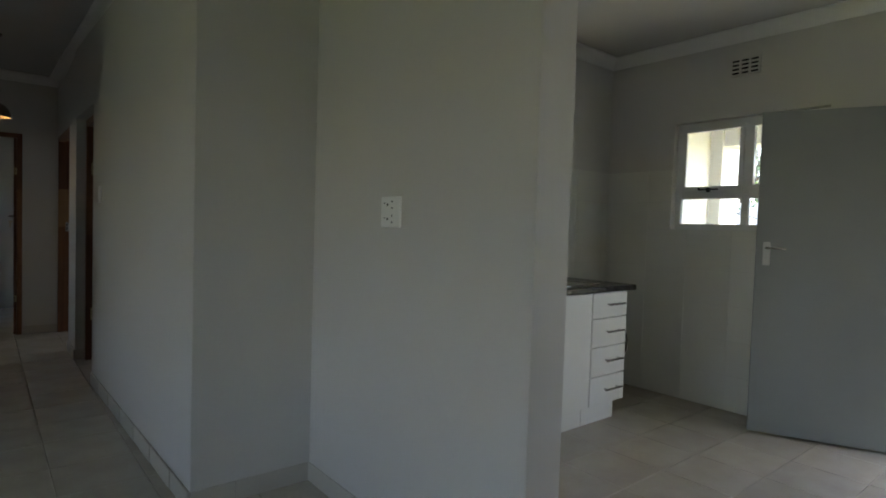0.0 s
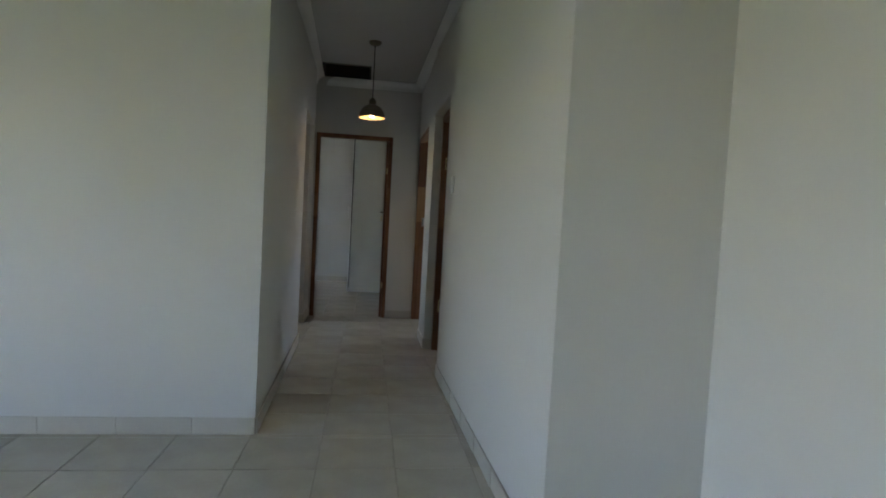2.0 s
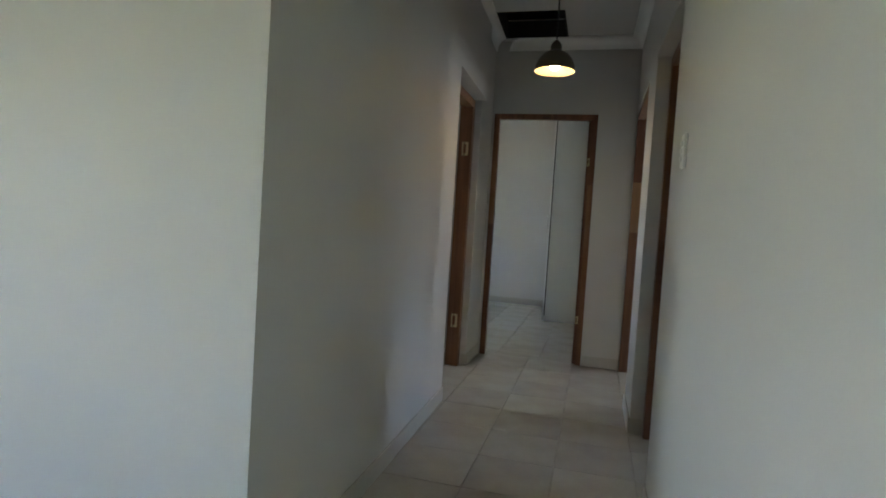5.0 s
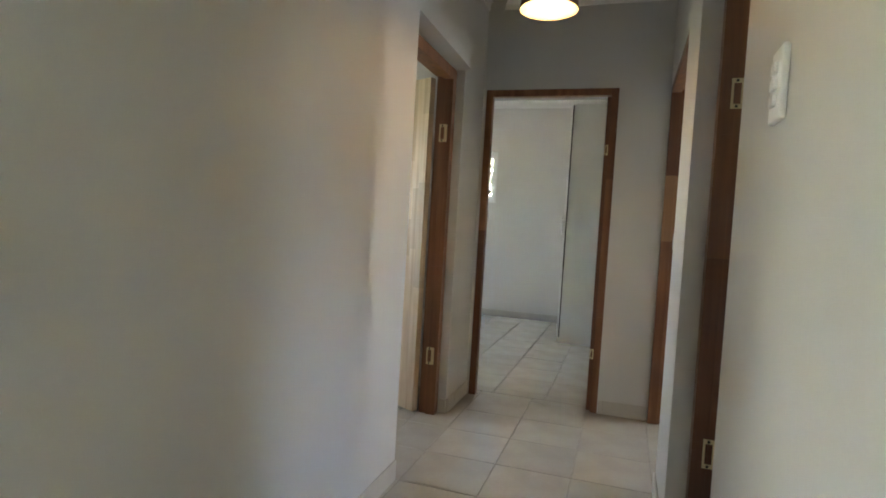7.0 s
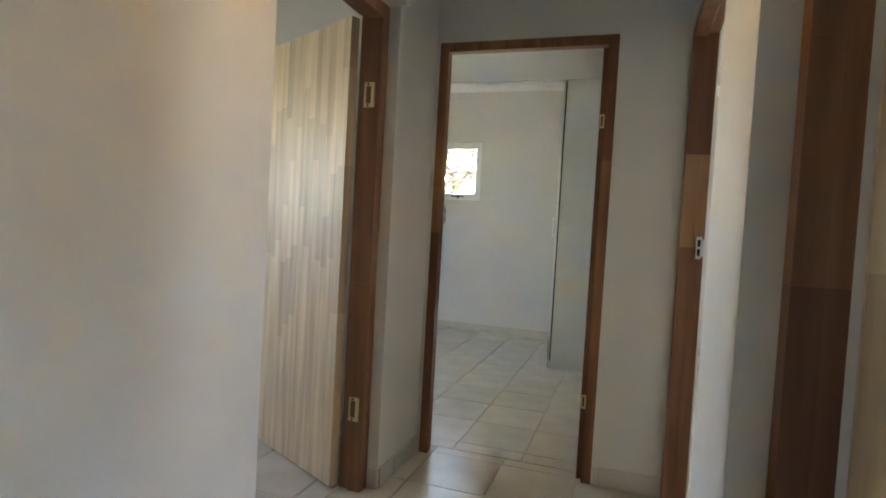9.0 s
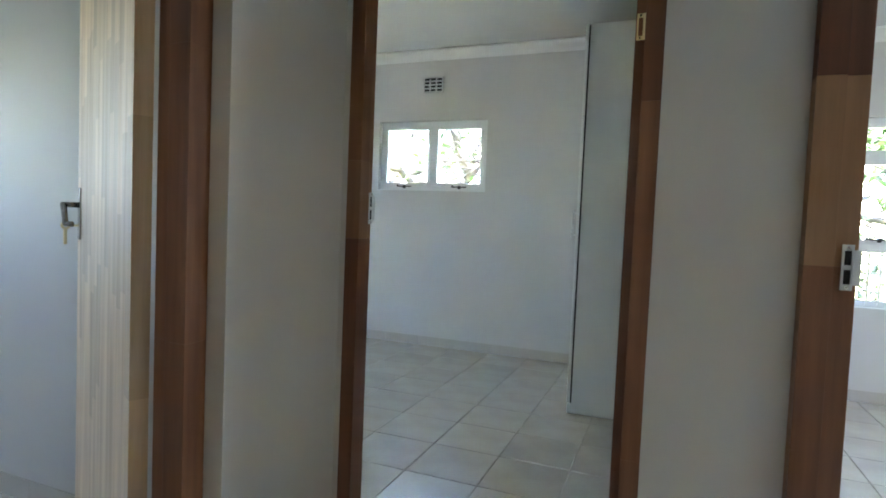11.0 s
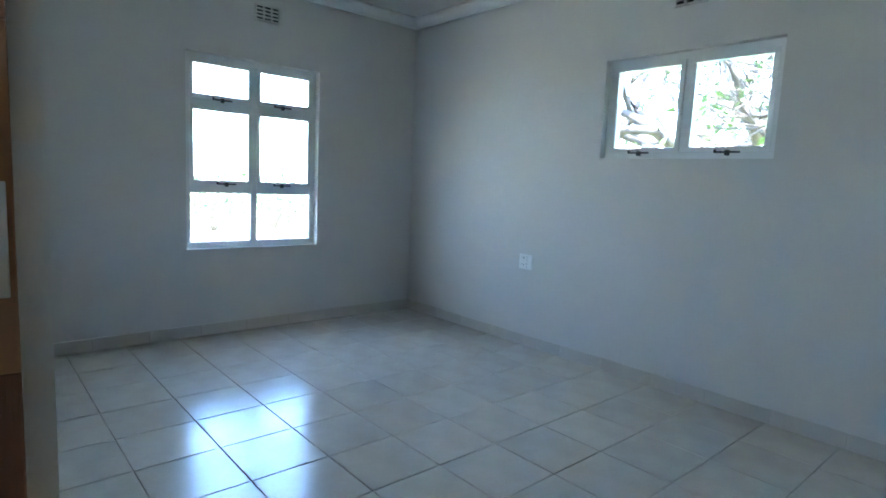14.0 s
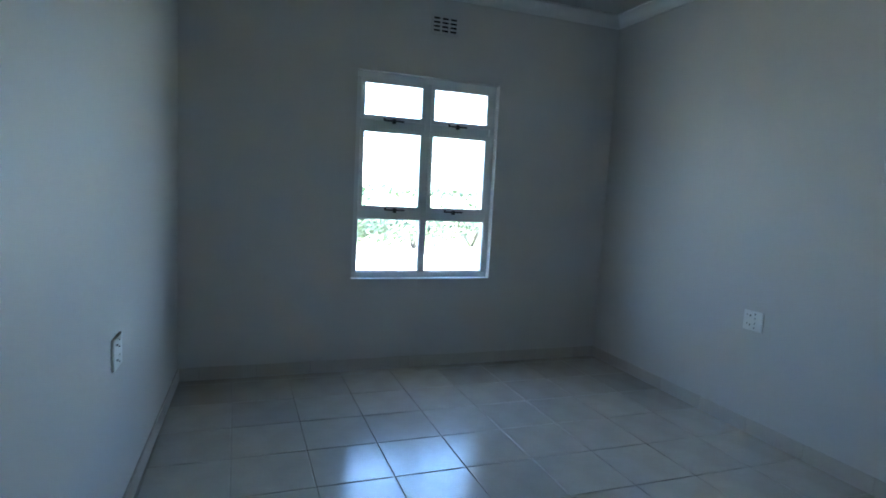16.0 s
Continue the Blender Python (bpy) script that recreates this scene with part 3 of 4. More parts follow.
pd = root("pendant_lamp", (0.385, 5.515, 2.025), "dark metal dome pendant lamp with a lit bulb", "pendant lamp")
PC = Matrix.Translation((0.385, 5.515, 2.025))
part("shade", lathe(bmesh.new(), [(0.116, 0.0), (0.112, 0.030), (0.098, 0.066), (0.074, 0.095), (0.045, 0.112), (0.030, 0.120), (0.028, 0.117), (0.043, 0.108), (0.072, 0.091), (0.095, 0.064), (0.109, 0.029), (0.113, 0.0), (0.116, 0.0)], 40, PC), M_BRONZE, pd, "", True)
part("shade_lining", lathe(bmesh.new(), [(0.1125, 0.001), (0.1075, 0.029), (0.0935, 0.063), (0.070, 0.089), (0.030, 0.110)], 40, PC), M_SHADEIN, pd, "cream inside of the shade", True)
part("cap", lathe(bmesh.new(), [(0.0, 0.118), (0.031, 0.118), (0.031, 0.150), (0.022, 0.165), (0.010, 0.178), (0.0, 0.178)], 24, PC), M_BRONZE, pd, "", True)
part("flex", tube(bmesh.new(), (0.385, 5.515, 2.21), (0.385, 5.515, CP - 0.03), 0.0045), M_BLACK, pd)
part("ceiling_rose", lathe(bmesh.new(), [(0.0, -0.034), (0.030, -0.034), (0.052, -0.018), (0.056, 0.0), (0.0, 0.0)], 28, Matrix.Translation((0.385, 5.515, CP))), M_BRONZE, pd, "", True)
part("bulb", lathe(bmesh.new(), [(0.0, 0.006), (0.014, 0.009), (0.027, 0.022), (0.031, 0.042), (0.024, 0.064), (0.014, 0.084), (0.014, 0.112), (0.0, 0.112)], 24, PC), M_BULB, pd, "lit warm bulb", True)

bl = root("hanging_bulb", (-1.495, 8.80, 2.13), "lit round globe bulb on a white flex and holder", "light bulb")
BC = Matrix.Translation((-1.495, 8.80, 2.13))
part("globe", lathe(bmesh.new(), [(0.0, -0.070)] + [(0.070 * math.sin(math.pi * i / 14), -0.070 * math.cos(math.pi * i / 14)) for i in range(1, 13)] + [(0.020, 0.074), (0.019, 0.085)], 32, BC), M_GLOBE, bl, "", True)
part("lamp_holder", lathe(bmesh.new(), [(0.0, 0.080), (0.021, 0.080), (0.023, 0.112), (0.016, 0.134), (0.006, 0.142), (0.0, 0.142)], 20, BC), M_PLASTIC, bl, "", True)
part("flex", tube(bmesh.new(), (-1.495, 8.80, 2.265), (-1.495, 8.80, CB - 0.02), 0.004), M_PLASTIC, bl)
part("ceiling_rose", lathe(bmesh.new(), [(0.0, -0.03), (0.03, -0.03), (0.045, -0.012), (0.047, 0.0), (0.0, 0.0)], 24, Matrix.Translation((-1.495, 8.80, CB))), M_PLASTIC, bl, "", True)

# the passage's hatch: a lining round the hole, an added box above keeps daylight out
ht = root("loft_hatch", (0.125, 6.6, CP), "open square loft hatch under an added near-black box for the loft's shade", "hatch", "", "structure")
hx0, hx1, hy0, hy1 = HATCH
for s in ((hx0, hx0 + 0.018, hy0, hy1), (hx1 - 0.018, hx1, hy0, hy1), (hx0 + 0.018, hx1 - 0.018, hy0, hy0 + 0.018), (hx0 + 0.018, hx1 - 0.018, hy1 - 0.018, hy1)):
    part("lining", boxes((*s, CP - 0.004, CP + 0.13)), M_LOFT_SHADE, ht)
part("loft_shade_lid", boxes((hx0 - 0.6, hx1 + 0.6, hy0 - 0.6, hy1 + 0.6, CP + 0.38, CP + 0.40)), M_LOFT_SHADE, ht)
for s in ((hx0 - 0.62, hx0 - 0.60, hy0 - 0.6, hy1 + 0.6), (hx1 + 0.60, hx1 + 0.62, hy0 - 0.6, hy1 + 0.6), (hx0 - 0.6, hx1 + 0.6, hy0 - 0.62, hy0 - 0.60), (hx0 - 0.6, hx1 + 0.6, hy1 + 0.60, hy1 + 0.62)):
    part("loft_shade_side", boxes((*s, CP + 0.052, CP + 0.40)), M_LOFT_SHADE, ht)

# ---- bedroom wardrobe ----
WX, WY, WZ = 0.124, 9.14, 2.455
wr = root("wardrobe", (0.59, 9.8, 0), "tall white melamine wardrobe, its plain end panel towards the door", "wardrobe")
part("end_panel", boxes((WX + 0.030, BX1 - 0.004, WY, WY + 0.018, 0.0, WZ), bevel=0.001), M_WHITE, wr)
part("plinth", boxes((WX + 0.004, WX + 0.030, WY, BY1 - 0.02, 0.0, 0.060)), M_WHITE, wr)
part("top_panel", boxes((WX + 0.030, BX1 - 0.004, WY + 0.018, BY1 - 0.02, WZ - 0.018, WZ)), M_WHITE, wr)
part("shadow_gap", boxes((WX + 0.018, WX + 0.030, WY + 0.012, BY1 - 0.02, 0.061, WZ - 0.004)), M_DARK, wr, "dark gap behind the doors")
for k in range(3):
    y0 = WY + 0.003 + k * 0.425
    wd = part("wardrobe_door", boxes((WX, WX + 0.018, y0, y0 + 0.421, 0.064, WZ - 0.002), bevel=0.0015), M_WHITE, wr)
    hd = bmesh.new()
    hy = y0 + (0.05 if k != 1 else 0.37)
    tube(hd, (WX - 0.026, hy, 1.12), (WX - 0.026, hy, 1.30), 0.006)
    for z in (1.14, 1.28):
        tube(hd, (WX, hy, z), (WX - 0.026, hy, z), 0.0045)
    part("handle", hd, M_PLASTIC, wd, "slim white bar handle", True)

# ---- kitchen ----
KF = 1.82
cab = root("drawer_cabinet", (3.47, KF + 0.3, 0), "white four-drawer kitchen base unit under a dark worktop", "cabinet", "kitchen units")
part("body", boxes((3.285, 3.658, KF + 0.034, KY - 0.002, 0.13, 0.862), bevel=0.001), M_WHITE, cab)
part("plinth", boxes((3.285, 3.635, KF + 0.06, KF + 0.078, 0.0, 0.13)), M_WHITE, cab)
for z0, z1 in ((0.704, 0.860), (0.518, 0.695), (0.328, 0.509), (0.138, 0.319)):
    df = part("drawer_front", boxes((3.287, 3.662, KF, KF + 0.018, z0, z1), bevel=0.002), M_WHITE, cab)
    hb = bmesh.new()
    zc = (z0 + z1) / 2 + 0.005
    tube(hb, (3.42, KF - 0.030, zc), (3.60, KF - 0.030, zc), 0.0065)
    for x in (3.445, 3.575):
        tube(hb, (x, KF, zc), (x, KF - 0.030, zc), 0.0045)
    part("bar_handle", hb, M_STEEL, df, "brushed steel bar handle", True)
for k, x0 in enumerate((2.68, 2.08)):
    cu = root("base_cabinet", (x0 + 0.3, KF + 0.3, 0), "white kitchen base unit with a plain door", "cabinet", "kitchen units")
    part("body", boxes((x0, x0 + 0.598, KF + 0.019, KY - 0.002, 0.13, 0.862), bevel=0.001), M_WHITE, cu)
    part("plinth", boxes((x0, x0 + 0.60, KF + 0.06, KF + 0.078, 0.0, 0.13)), M_WHITE, cu)
    cd = part("cabinet_door", boxes((x0 + 0.002, x0 + 0.597, KF, KF + 0.018, 0.137, 0.860), bevel=0.002), M_WHITE, cu)
    hb = bmesh.new()
    tube(hb, (x0 + 0.05, KF - 0.03, 0.62), (x0 + 0.05, KF - 0.03, 0.80), 0.0065)
    for z in (0.645, 0.775):
        tube(hb, (x0 + 0.05, KF, z), (x0 + 0.05, KF - 0.03, z), 0.0045)
    part("bar_handle", hb, M_STEEL, cd, "brushed steel bar handle", True)
wt = tagged(link("worktop", boxes((2.06, 3.725, KF - 0.03, KY - 0.002, 0.870, 0.906), bevel=0.006), M_COUNTER), "dark speckled granite-look worktop over white units", "worktop")
sk = root("kitchen_sink", (2.95, 2.2, 0.9), "stainless steel sink rim let into the worktop", "sink")
part("rim", boxes((2.55, 3.45, KF + 0.07, KF + 0.085, 0.9065, 0.914), (2.55, 3.45, KY - 0.10, KY - 0.085, 0.9065, 0.914), (2.55, 2.57, KF + 0.085, KY - 0.10, 0.9065, 0.914), (3.43, 3.45, KF + 0.085, KY - 0.10, 0.9065, 0.914), bevel=0.002), M_STEEL, sk)
part("drainer", boxes((2.571, 3.429, KF + 0.086, KY - 0.101, 0.9065, 0.910)), M_STEEL, sk)
cb = bmesh.new()
pts = [Vector((3.656, KF + 0.05, 0.57)), Vector((3.72, KF + 0.04, 0.585)), Vector((3.745, KF + 0.04, 0.52)), Vector((3.735, KF + 0.04, 0.44)), Vector((3.656, KF + 0.05, 0.40))]
for a, b in zip(pts, pts[1:]):
    tube(cb, a, b, 0.008)
tagged(link("cable", cb, M_BLACK), "short dark cable looping out beside the drawer cabinet", "cable")

# tiled dado of the kitchen, up to 1.73 m
for nm, x0, x1, y0, y1 in (("wall_tiling_north", XS + 0.155, KX, KY - 0.008, KY - 0.001), ("wall_tiling_east", KX - 0.008, KX - 0.001, 0.51, KY - 0.008)):
    ax = (x1 - x0) > (y1 - y0)
    tl = tagged(link(nm, boxes((x0, x1, y0 + 0.003, y1 - 0.0005, 0, 1.27) if ax else (x0 + 0.003, x1 - 0.0005, y0, y1, 0, 1.27)), M_GROUTW), "white glazed wall tiles up to shoulder height", "wall tiles", "", "structure")
    lo, hi = (x0, x1) if ax else (y0, y1)
    z = 0.0
    while z < 1.76 - 0.01:
        z2 = min(1.76, z + 0.25)
        u = lo
        while u < hi - 0.005:
            u2 = min(hi, u + 0.33)
            spans = [(u, u2, z, z2)]
            if not ax:
                wy0, wy1, wz0 = 0.935, 1.965, 1.29
                if u < wy1 and u2 > wy0 and z2 > wz0:
                    spans = []
                    if z < wz0:
                        spans.append((u, u2, z, wz0))
                    if u < wy0:
                        spans.append((u, wy0, max(z, wz0), z2))
                    if u2 > wy1:
                        spans.append((wy1, u2, max(z, wz0), z2))
            for a, b, c, d in spans:
                if b - a > 0.01 and d - c > 0.005:
                    if ax:
                        part("tile", boxes((a + 0.001, b - 0.001, y0, y1, c + 0.001, d - 0.001)), M_WALLTILE, tl)
                    else:
                        part("tile", boxes((x0, x1, a + 0.001, b - 0.001, c + 0.001, d - 0.001)), M_WALLTILE, tl)
            u = u2
        z = z2

# ---- outside ----
slab("ground", -400, 400, -400, 400, -0.5, -0.16, M_GRASS, "green lawn reaching to the horizon", "ground")
slab("pavement_house", -6.6, 7.2, -5.6, 12.2, -0.159, -0.02, M_PAVE, "pale concrete apron round the house", "pavement")
slab("pavement_yard", -13.6, -7.0, 2.0, 18.0, -0.159, -0.12, M_PAVE, "bare pale yard beyond the lawn", "pavement")

vr = root("veranda", (6.6, 1.8, 0), "white plastered veranda with a sheeted roof", "veranda")
part("column", boxes((6.30, 6.70, 2.44, 2.84, -0.02, 2.40), bevel=0.01), M_EXT, vr)
part("column", boxes((6.35, 6.75, -1.6, -1.2, -0.02, 2.40), bevel=0.01), M_EXT, vr)
part("beam", boxes((6.34, 6.66, -3.2, 4.2, 2.19, 2.40), bevel=0.008), M_EXT, vr)
part("side_wall", boxes((KX + 0.22, 6.30, 2.56, 2.76, -0.02, 2.42), bevel=0.01), M_EXT, vr)
rf = bmesh.new()
n = 120
grid = []
for i in range(n + 1):
    y = -3.2 + 7.4 * i / n
    dz = 0.018 * math.sin(2 * math.pi * y / 0.15)
    grid.append([rf.verts.new((KX + 0.22, y, 2.66 + dz)), rf.verts.new((7.2, y, 2.45 + dz)), rf.verts.new((7.2, y, 2.452 + dz)), rf.verts.new((KX + 0.22, y, 2.662 + dz))])
for a, b in zip(grid, grid[1:]):
    for i in range(4):
        rf.faces.new((a[i], a[(i + 1) % 4], b[(i + 1) % 4], b[i]))
part("roof_sheeting", rf, M_STEEL, vr, "corrugated metal roof sheeting")

yw = root("garden_wall", (12.7, 2, 0), "pale plastered garden wall", "wall")
part("wall_body", boxes((12.6, 12.8, -14, 18, -0.16, 1.95), bevel=0.02), M_EXT, yw)


def branches(bm, a, way, length, r, depth, gen, leaves, spread):
    """A limb that bends, tapers and forks."""
    p = Vector(a)
    d = Vector(way).normalized()
    steps = 4
    ring = None
    for i in range(steps + 1):
        q = p + d * (length / steps) if i else p
        a1 = d.orthogonal().normalized()
        a2 = d.cross(a1)
        rad = r * (1 - 0.12 * i)
        nxt = [bm.verts.new(q + (a1 * math.cos(t) + a2 * math.sin(t)) * rad) for t in [2 * math.pi * k / 7 for k in range(7)]]
        if ring:
            for k in range(7):
                bm.faces.new((ring[k], ring[(k + 1) % 7], nxt[(k + 1) % 7], nxt[k]))
        ring = nxt
        p = q
        if not i:
            continue
        d = (d + Vector((gen.uniform(-1, 1), gen.uniform(-1, 1), gen.uniform(-0.6, 0.8))) * 0.22).normalized()
    if depth <= 1:
        leaves.append((p, length))
    if depth == 0:
        return
    for k in range(3 if depth > 1 else 2):
        side = Vector((gen.uniform(-1, 1), gen.uniform(-1, 1), gen.uniform(-0.35, 0.6)))
        branches(bm, p, (d * 0.75 + side * spread).normalized(), length * gen.uniform(0.66, 0.86), r * 0.60, depth - 1, gen, leaves, spread)


def leaf_cloud(bm, centre, radius, count, size, gen, flat=0.7):
    for _ in range(count):
        v = Vector((gen.gauss(0, 1), gen.gauss(0, 1), gen.gauss(0, 1) * flat)) * radius * 0.5
        c = Vector(centre) + v
        n1 = Vector((gen.uniform(-1, 1), gen.uniform(-1, 1), gen.uniform(-1, 1))).normalized()
        n2 = n1.orthogonal().normalized()
        n3 = n1.cross(n2)
        s = size * gen.uniform(0.6, 1.3)
        vs = [bm.verts.new(c + n2 * s), bm.verts.new(c + n3 * s * 0.45 + n1 * s * 0.1), bm.verts.new(c - n2 * s), bm.verts.new(c - n3 * s * 0.45 + n1 * s * 0.1)]
        bm.faces.new(vs)


def tree(at, height, limbs, label, seed, lean=(0, 0, 1), depth=4, spread=0.9, leafy=14, size=0.06, r0=0.2, rise=(0.12, 0.8)):
    gen = random.Random(seed)
    r = root("tree", at, label, "tree")
    bm = bmesh.new()
    tips = []
    base = Vector(at)
    fork = base + Vector(lean) * height * 0.28
    tube(bm, base, fork, r0, r0 * 0.75, 10)
    for k in range(limbs):
        ang = 2 * math.pi * (k + gen.uniform(-0.25, 0.25)) / limbs
        branches(bm, fork, (math.cos(ang), math.sin(ang), gen.uniform(*rise)), height * 0.27, r0 * 0.5, depth, gen, tips, spread)
    part("trunk", bm, M_BARK, r, "", True)
    lf = bmesh.new()
    for p, ln in tips:
        leaf_cloud(lf, p, 0.45, leafy, size, gen)
    part("crown", lf, M_LEAF, r)
    return r


tree((-3.4, 15.2, -0.16), 5.6, 9, "wide branching thorn tree with sparse green leaves", 11, depth=5, spread=0.95, leafy=2, size=0.06, r0=0.22, rise=(0.0, 0.5))
tree((0.1, 16.6, -0.16), 5.8, 8, "second spreading thorn tree with bare crooked limbs", 23, depth=5, spread=0.95, leafy=2, size=0.06, r0=0.20, rise=(0.0, 0.5))
tree((4.4, 15.5, -0.16), 5.0, 5, "leafy garden tree outside the side room", 31, depth=3, leafy=26, size=0.09)
tree((13.9, 5.9, -0.16), 4.6, 6, "twiggy garden tree beyond the garden wall", 41, depth=4, leafy=3, size=0.06)
tree((14.2, 3.6, -0.16), 4.2, 6, "twiggy garden tree beyond the garden wall", 43, depth=4, leafy=3, size=0.06)


def bush(at, rad, high, label, seed):
    gen = random.Random(seed)
    r = root("bush", at, label, "bush", "garden bushes")
    st = bmesh.new()
    for _ in range(6):
        a = gen.uniform(0, 6.28)
        tube(st, at, (at[0] + math.cos(a) * rad * 0.4, at[1] + math.sin(a) * rad * 0.4, at[2] + high * 0.6), 0.03, 0.012, 6)
    part("stems", st, M_BARK, r)
    lf = bmesh.new()
    for _ in range(26):
        a, q = gen.uniform(0, 6.28), rad * math.sqrt(gen.random())
        leaf_cloud(lf, (at[0] + math.cos(a) * q, at[1] + math.sin(a) * q, at[2] + high * gen.uniform(0.35, 0.85)), rad * 0.42, 55, 0.06, gen)
    part("foliage", lf, M_HEDGE, r)


for k, (x, y, rd, hh) in enumerate(((-13.2, 11.6, 1.2, 0.95), (-13.8, 13.4, 1.4, 1.1), (-13.6, 9.9, 0.8, 0.70), (-15.2, 8.6, 1.1, 0.90), (-16.0, 10.8, 1.3, 1.0), (-15.5, 14.6, 1.5, 1.15), (-14.6, 7.2, 0.7, 0.6), (-17.5, 8.2, 1.3, 0.95), (11.0, 3.9, 0.9, 0.75), (11.3, 6.4, 1.0, 0.8), (11.2, 5.1, 1.0, 0.8), (3.6, 13.2, 0.9, 1.4))):
    bush((x, y, -0.16), rd, hh, "rounded green garden bush", 70 + k)
fh = bmesh.new()
gen = random.Random(9)
for k in range(60):
    a = math.pi * (0.25 + 1.3 * k / 60)
    leaf_cloud(fh, (-2 + 75 * math.cos(a), 8 + 75 * math.sin(a), 0.5 + 0.5 * gen.random()), 5.0, 60, 0.5, gen, 0.15)
tagged(link("far_woods", fh, M_HEDGE), "distant line of green trees", "woods", "", "stuff")

# ---- floors and skirtings, tile by tile ----
PITCH = 0.362
slab("floor", -5.2, KX + 0.22, -4.3, BY1 + 0.22, -0.15, -0.006, M_GROUT, "cream glazed floor tiles with grey joints", "floor")
floor = bpy.data.objects["floor"]
tile_mesh = {}


def tile_data(w, h):
    key = (round(w, 3), round(h, 3))
    if key not in tile_mesh:
        e = 0.0025
        bm = bmesh.new()
        lo = [bm.verts.new((x * w / 2, y * h / 2, -0.006)) for x, y in ((-1, -1), (1, -1), (1, 1), (-1, 1))]
        md = [bm.verts.new((x * w / 2, y * h / 2, -0.0016)) for x, y in ((-1, -1), (1, -1), (1, 1), (-1, 1))]
        up = [bm.verts.new((x * (w / 2 - e), y * (h / 2 - e), 0.0)) for x, y in ((-1, -1), (1, -1), (1, 1), (-1, 1))]
        bm.faces.new(up)
        for a, b in ((lo, md), (md, up)):
            for i in range(4):
                bm.faces.new((a[i], a[(i + 1) % 4], b[(i + 1) % 4], b[i]))
        me = bpy.data.meshes.new("tile")
        bmesh.ops.recalc_face_normals(bm, faces=bm.faces)
        bm.to_mesh(me)
        bm.free()
        me.materials.append(M_TILE)
        tile_mesh[key] = me
    return tile_mesh[key]


far_v, far_f = [], []
count = 0


def lay(x0, x1, y0, y1, ax, ay, near):
    """Tiles of a room, cut at its walls, on a grid through (ax, ay). near: the stretch of which each tile is a piece of its own."""
    global count
    j = 0.0022
    gx = [x0] + [ax + PITCH * k for k in range(-60, 60) if x0 + 0.02 < ax + PITCH * k < x1 - 0.02] + [x1]
    gy = [y0] + [ay + PITCH * k for k in range(-60, 60) if y0 + 0.02 < ay + PITCH * k < y1 - 0.02] + [y1]
    for a, b in zip(gx, gx[1:]):
        for c, d in zip(gy, gy[1:]):
            cx, cy, w, h = (a + b) / 2, (c + d) / 2, b - a - 2 * j, d - c - 2 * j
            tip = rng.uniform(-0.0004, 0.0004)
            if count < 300 and near[0] < cx < near[1] and near[2] < cy < near[3]:
                t = new("tile", tile_data(w, h))
                t.parent = floor
                t.location = (cx, cy, tip)
                t.rotation_euler = (rng.uniform(-0.0012, 0.0012), rng.uniform(-0.0012, 0.0012), 0)
                count += 1
            else:
                n = len(far_v)
                for z, e in ((-0.006, 0), (0.0 + tip, 0.0025)):
                    far_v.extend(((cx + s * (w / 2 - e), cy + u * (h / 2 - e), z) for s, u in ((-1, -1), (1, -1), (1, 1), (-1, 1))))
                far_f.append((n + 4, n + 5, n + 6, n + 7))
                for i in range(4):
                    k = (i + 1) % 4
                    far_f.append((n + i, n + k, n + 4 + k, n + 4 + i))


GX, GY = -2.605, 8.275        # a crossing of joints in the bedroom
PX, PY = 0.57, 4.83           # a crossing of joints in the passage
lay(BX0, BX1, YB, BY1, GX, GY, (-4.2, 1.1, 7.2, 10.5))
lay(XL2 - 0.16, XR + 0.14, YLV, YB, PX, PY, (-0.4, 1.2, 3.4, 7.3))
lay(-4.98, XS, -4.08, YLV, PX, PY, (-1.4, 1.6, 1.4, 3.45))
lay(XS, KX, -4.08, KY, PX, PY, (50, 51, 50, 51))
lay(BX0, XL2 - 0.16, YLV + 0.15, YE, PX, PY, (50, 51, 50, 51))
lay(XR + 0.14, KX, KY + 0.15, 5.80, PX, PY, (50, 51, 50, 51))
lay(BX1 + 0.08, KX, 5.90, BY1, PX, PY, (50, 51, 50, 51))
me = bpy.data.meshes.new("far_tiles")
me.from_pydata(far_v, [], far_f)
me.materials.append(M_TILE_FAR)
ft = new("far_tiles", me)
ft.parent = floor
tagged(ft, "", "", "", "stuff")

skirt_mesh = {}


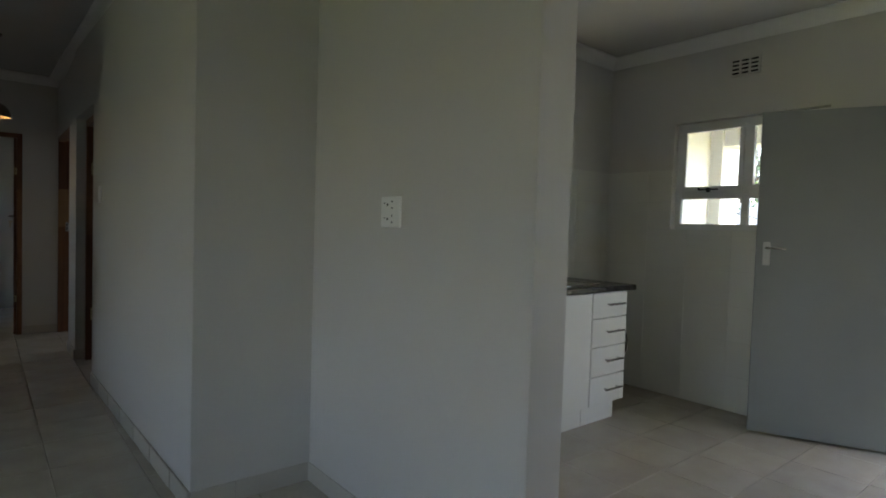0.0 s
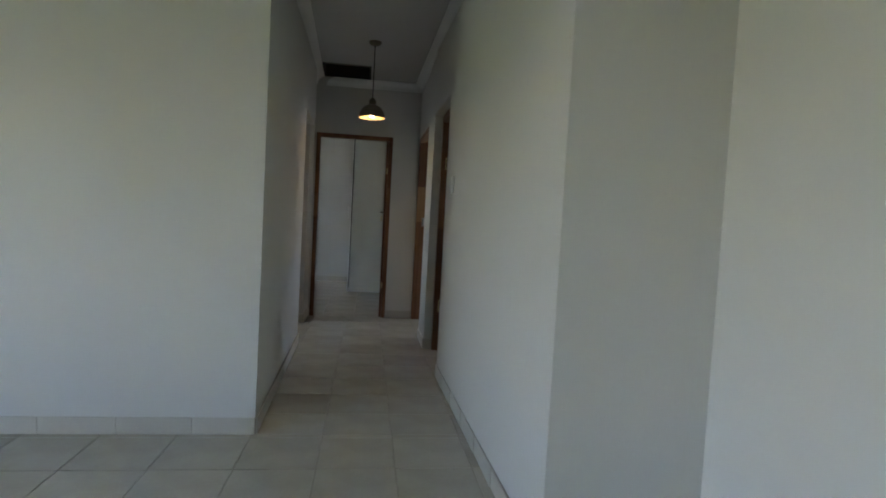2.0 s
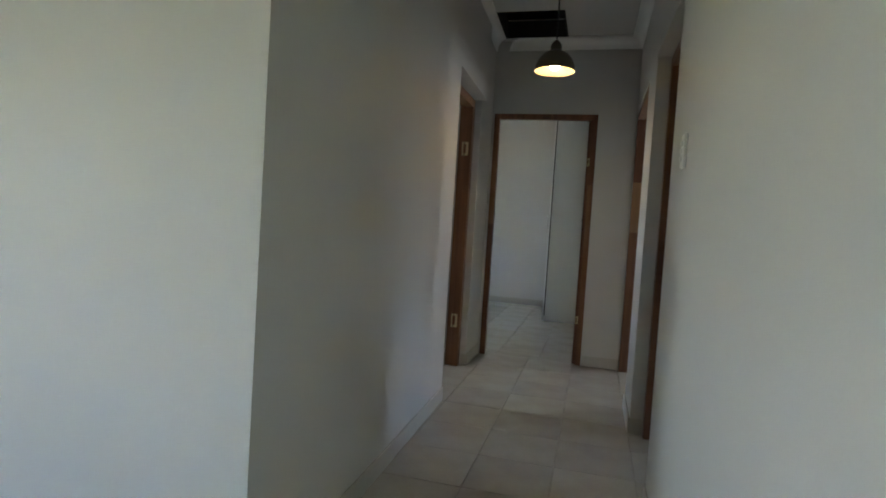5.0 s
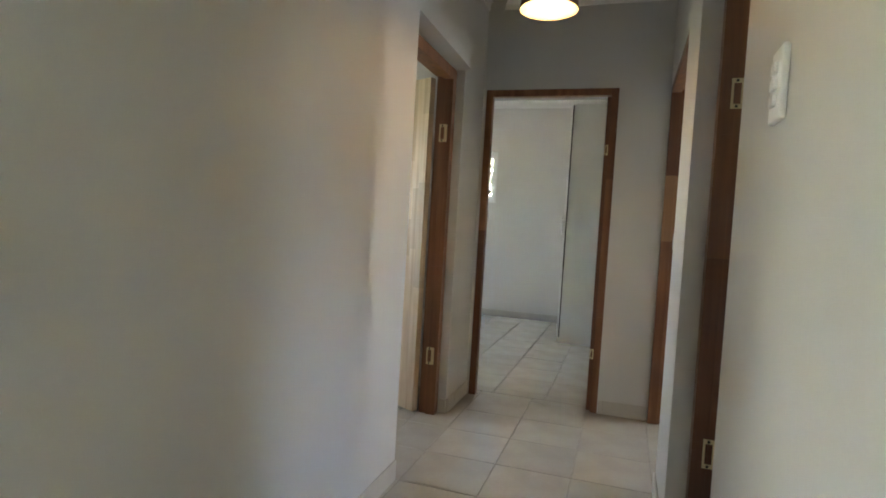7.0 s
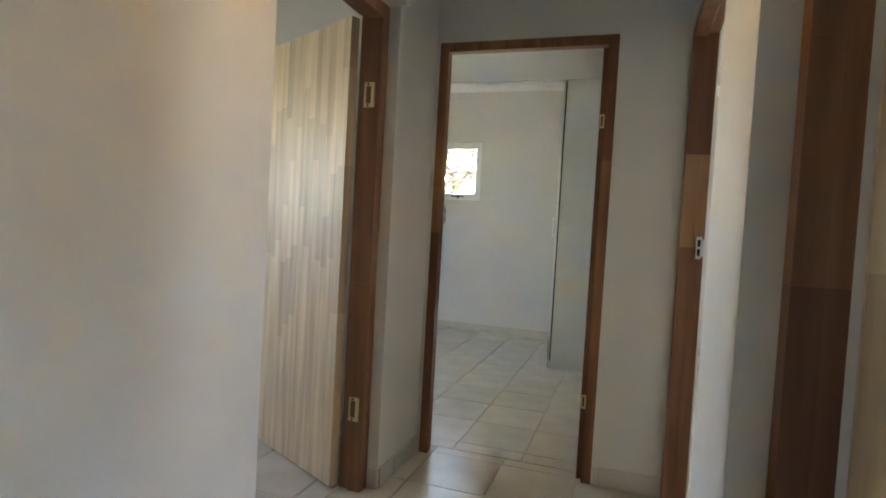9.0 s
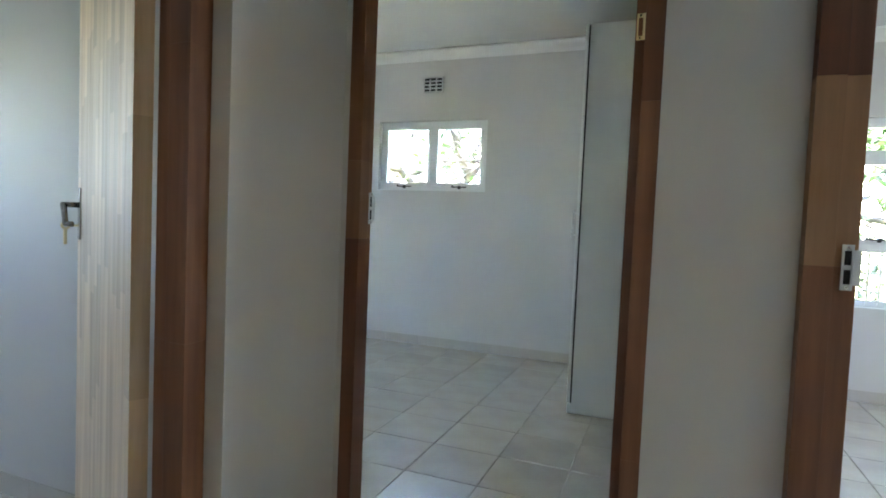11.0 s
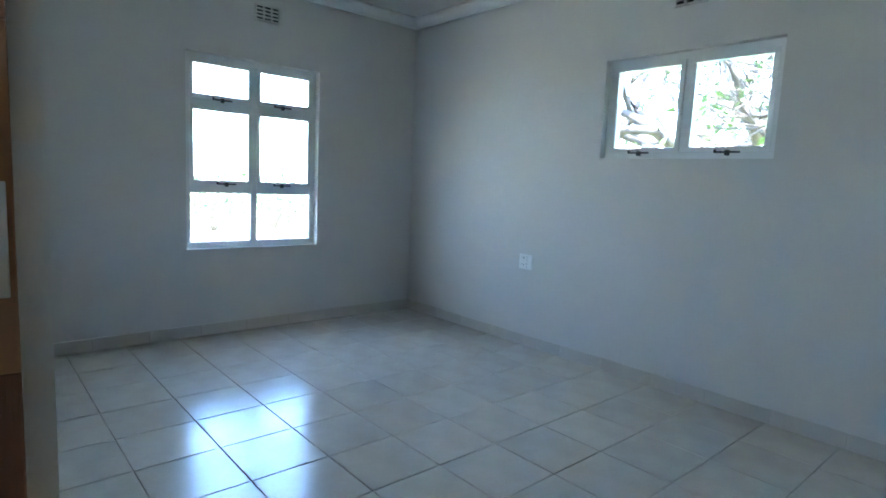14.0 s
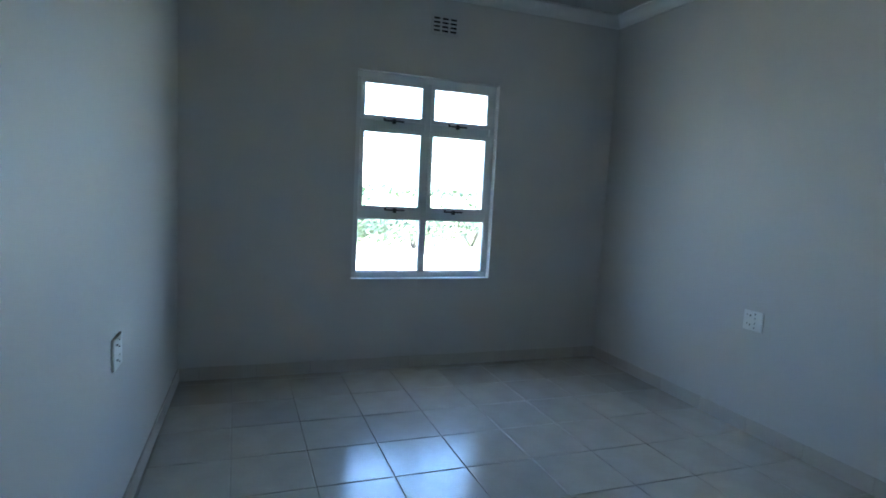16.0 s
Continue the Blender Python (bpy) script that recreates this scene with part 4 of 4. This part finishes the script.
def skirting(name, x0, y0, x1, y1, inward, start=0.0):
    """Cut-tile skirting along a wall; inward: the way off the wall."""
    a, b, n = Vector((x0, y0, 0)), Vector((x1, y1, 0)), Vector((*inward, 0))
    along = (b - a).normalized()
    ln = (b - a).length
    m = Matrix((along.to_4d(), n.to_4d(), (0, 0, 1, 0), (0, 0, 0, 1))).transposed()
    m[0][3], m[1][3], m[2][3], m[3][3] = a.x, a.y, 0, 1
    m[3][0] = m[3][1] = m[3][2] = 0
    bed = boxes((0, ln, 0.0005, 0.004, 0.001, 0.086))
    bed.transform(m)
    base = tagged(link(name, bed, M_GROUT), "cream cut-tile skirting along the wall", "skirting", "", "structure")
    u = 0.0
    first = start or PITCH
    while u < ln - 0.005:
        u2 = min(ln, u + first)
        first = PITCH
        key = round(u2 - u, 3)
        if key not in skirt_mesh:
            w = key / 2 - 0.0016
            bm = boxes((-w, w, 0.004, 0.011, 0.002, 0.089), bevel=0.0015)
            sm = bpy.data.meshes.new("skirting_tile")
            bm.to_mesh(sm)
            bm.free()
            sm.materials.append(M_SKIRT)
            skirt_mesh[key] = sm
        t = new("tile", skirt_mesh[key])
        t.parent = base
        t.matrix_basis = m @ Matrix.Translation(((u + u2) / 2, rng.uniform(0, 0.0012), 0))
        u = u2


for i, s in enumerate((
        (XL, YLV, -4.98, YLV, (0, -1)), (XL + LEAN_W * 2.12, 5.552, XL, YLV, (1, 0)), (XR, YS, XR + LEAN_E * 2.38, 4.57, (-1, 0)), (XP, 5.463, XP, 5.945, (-1, 0)), (1.006, 5.463, XP, 5.463, (0, -1)),
        (XL2, YE, XL2, 6.513, (1, 0)), (XL2, 6.505, -0.284, 6.505, (0, -1)), (0.94, YE, 0.645, YE, (0, -1)), (XS, YS, XR, YS, (0, -1)), (XS, YSE, XS, YS, (-1, 0)),
        (BX1, BY1, BX0, BY1, (0, -1)), (BX0, BY1, BX0, YB, (1, 0)), (BX0, YB + 3.94 * SPLAY, -0.22, YB, (SPLAY, 1)), (0.65, YB, BX1, YB, (0, 1)),
        (XL2 - 0.17, YE, BX0, YE, (0, -1)), (KX, BY1, BX1 + 0.08, BY1, (0, -1)))):
    skirting("baseboard_%d" % (i + 1), *s[:4], s[4], (0.31, 0.2, 0.27, 0.36, 0.14)[i % 5])
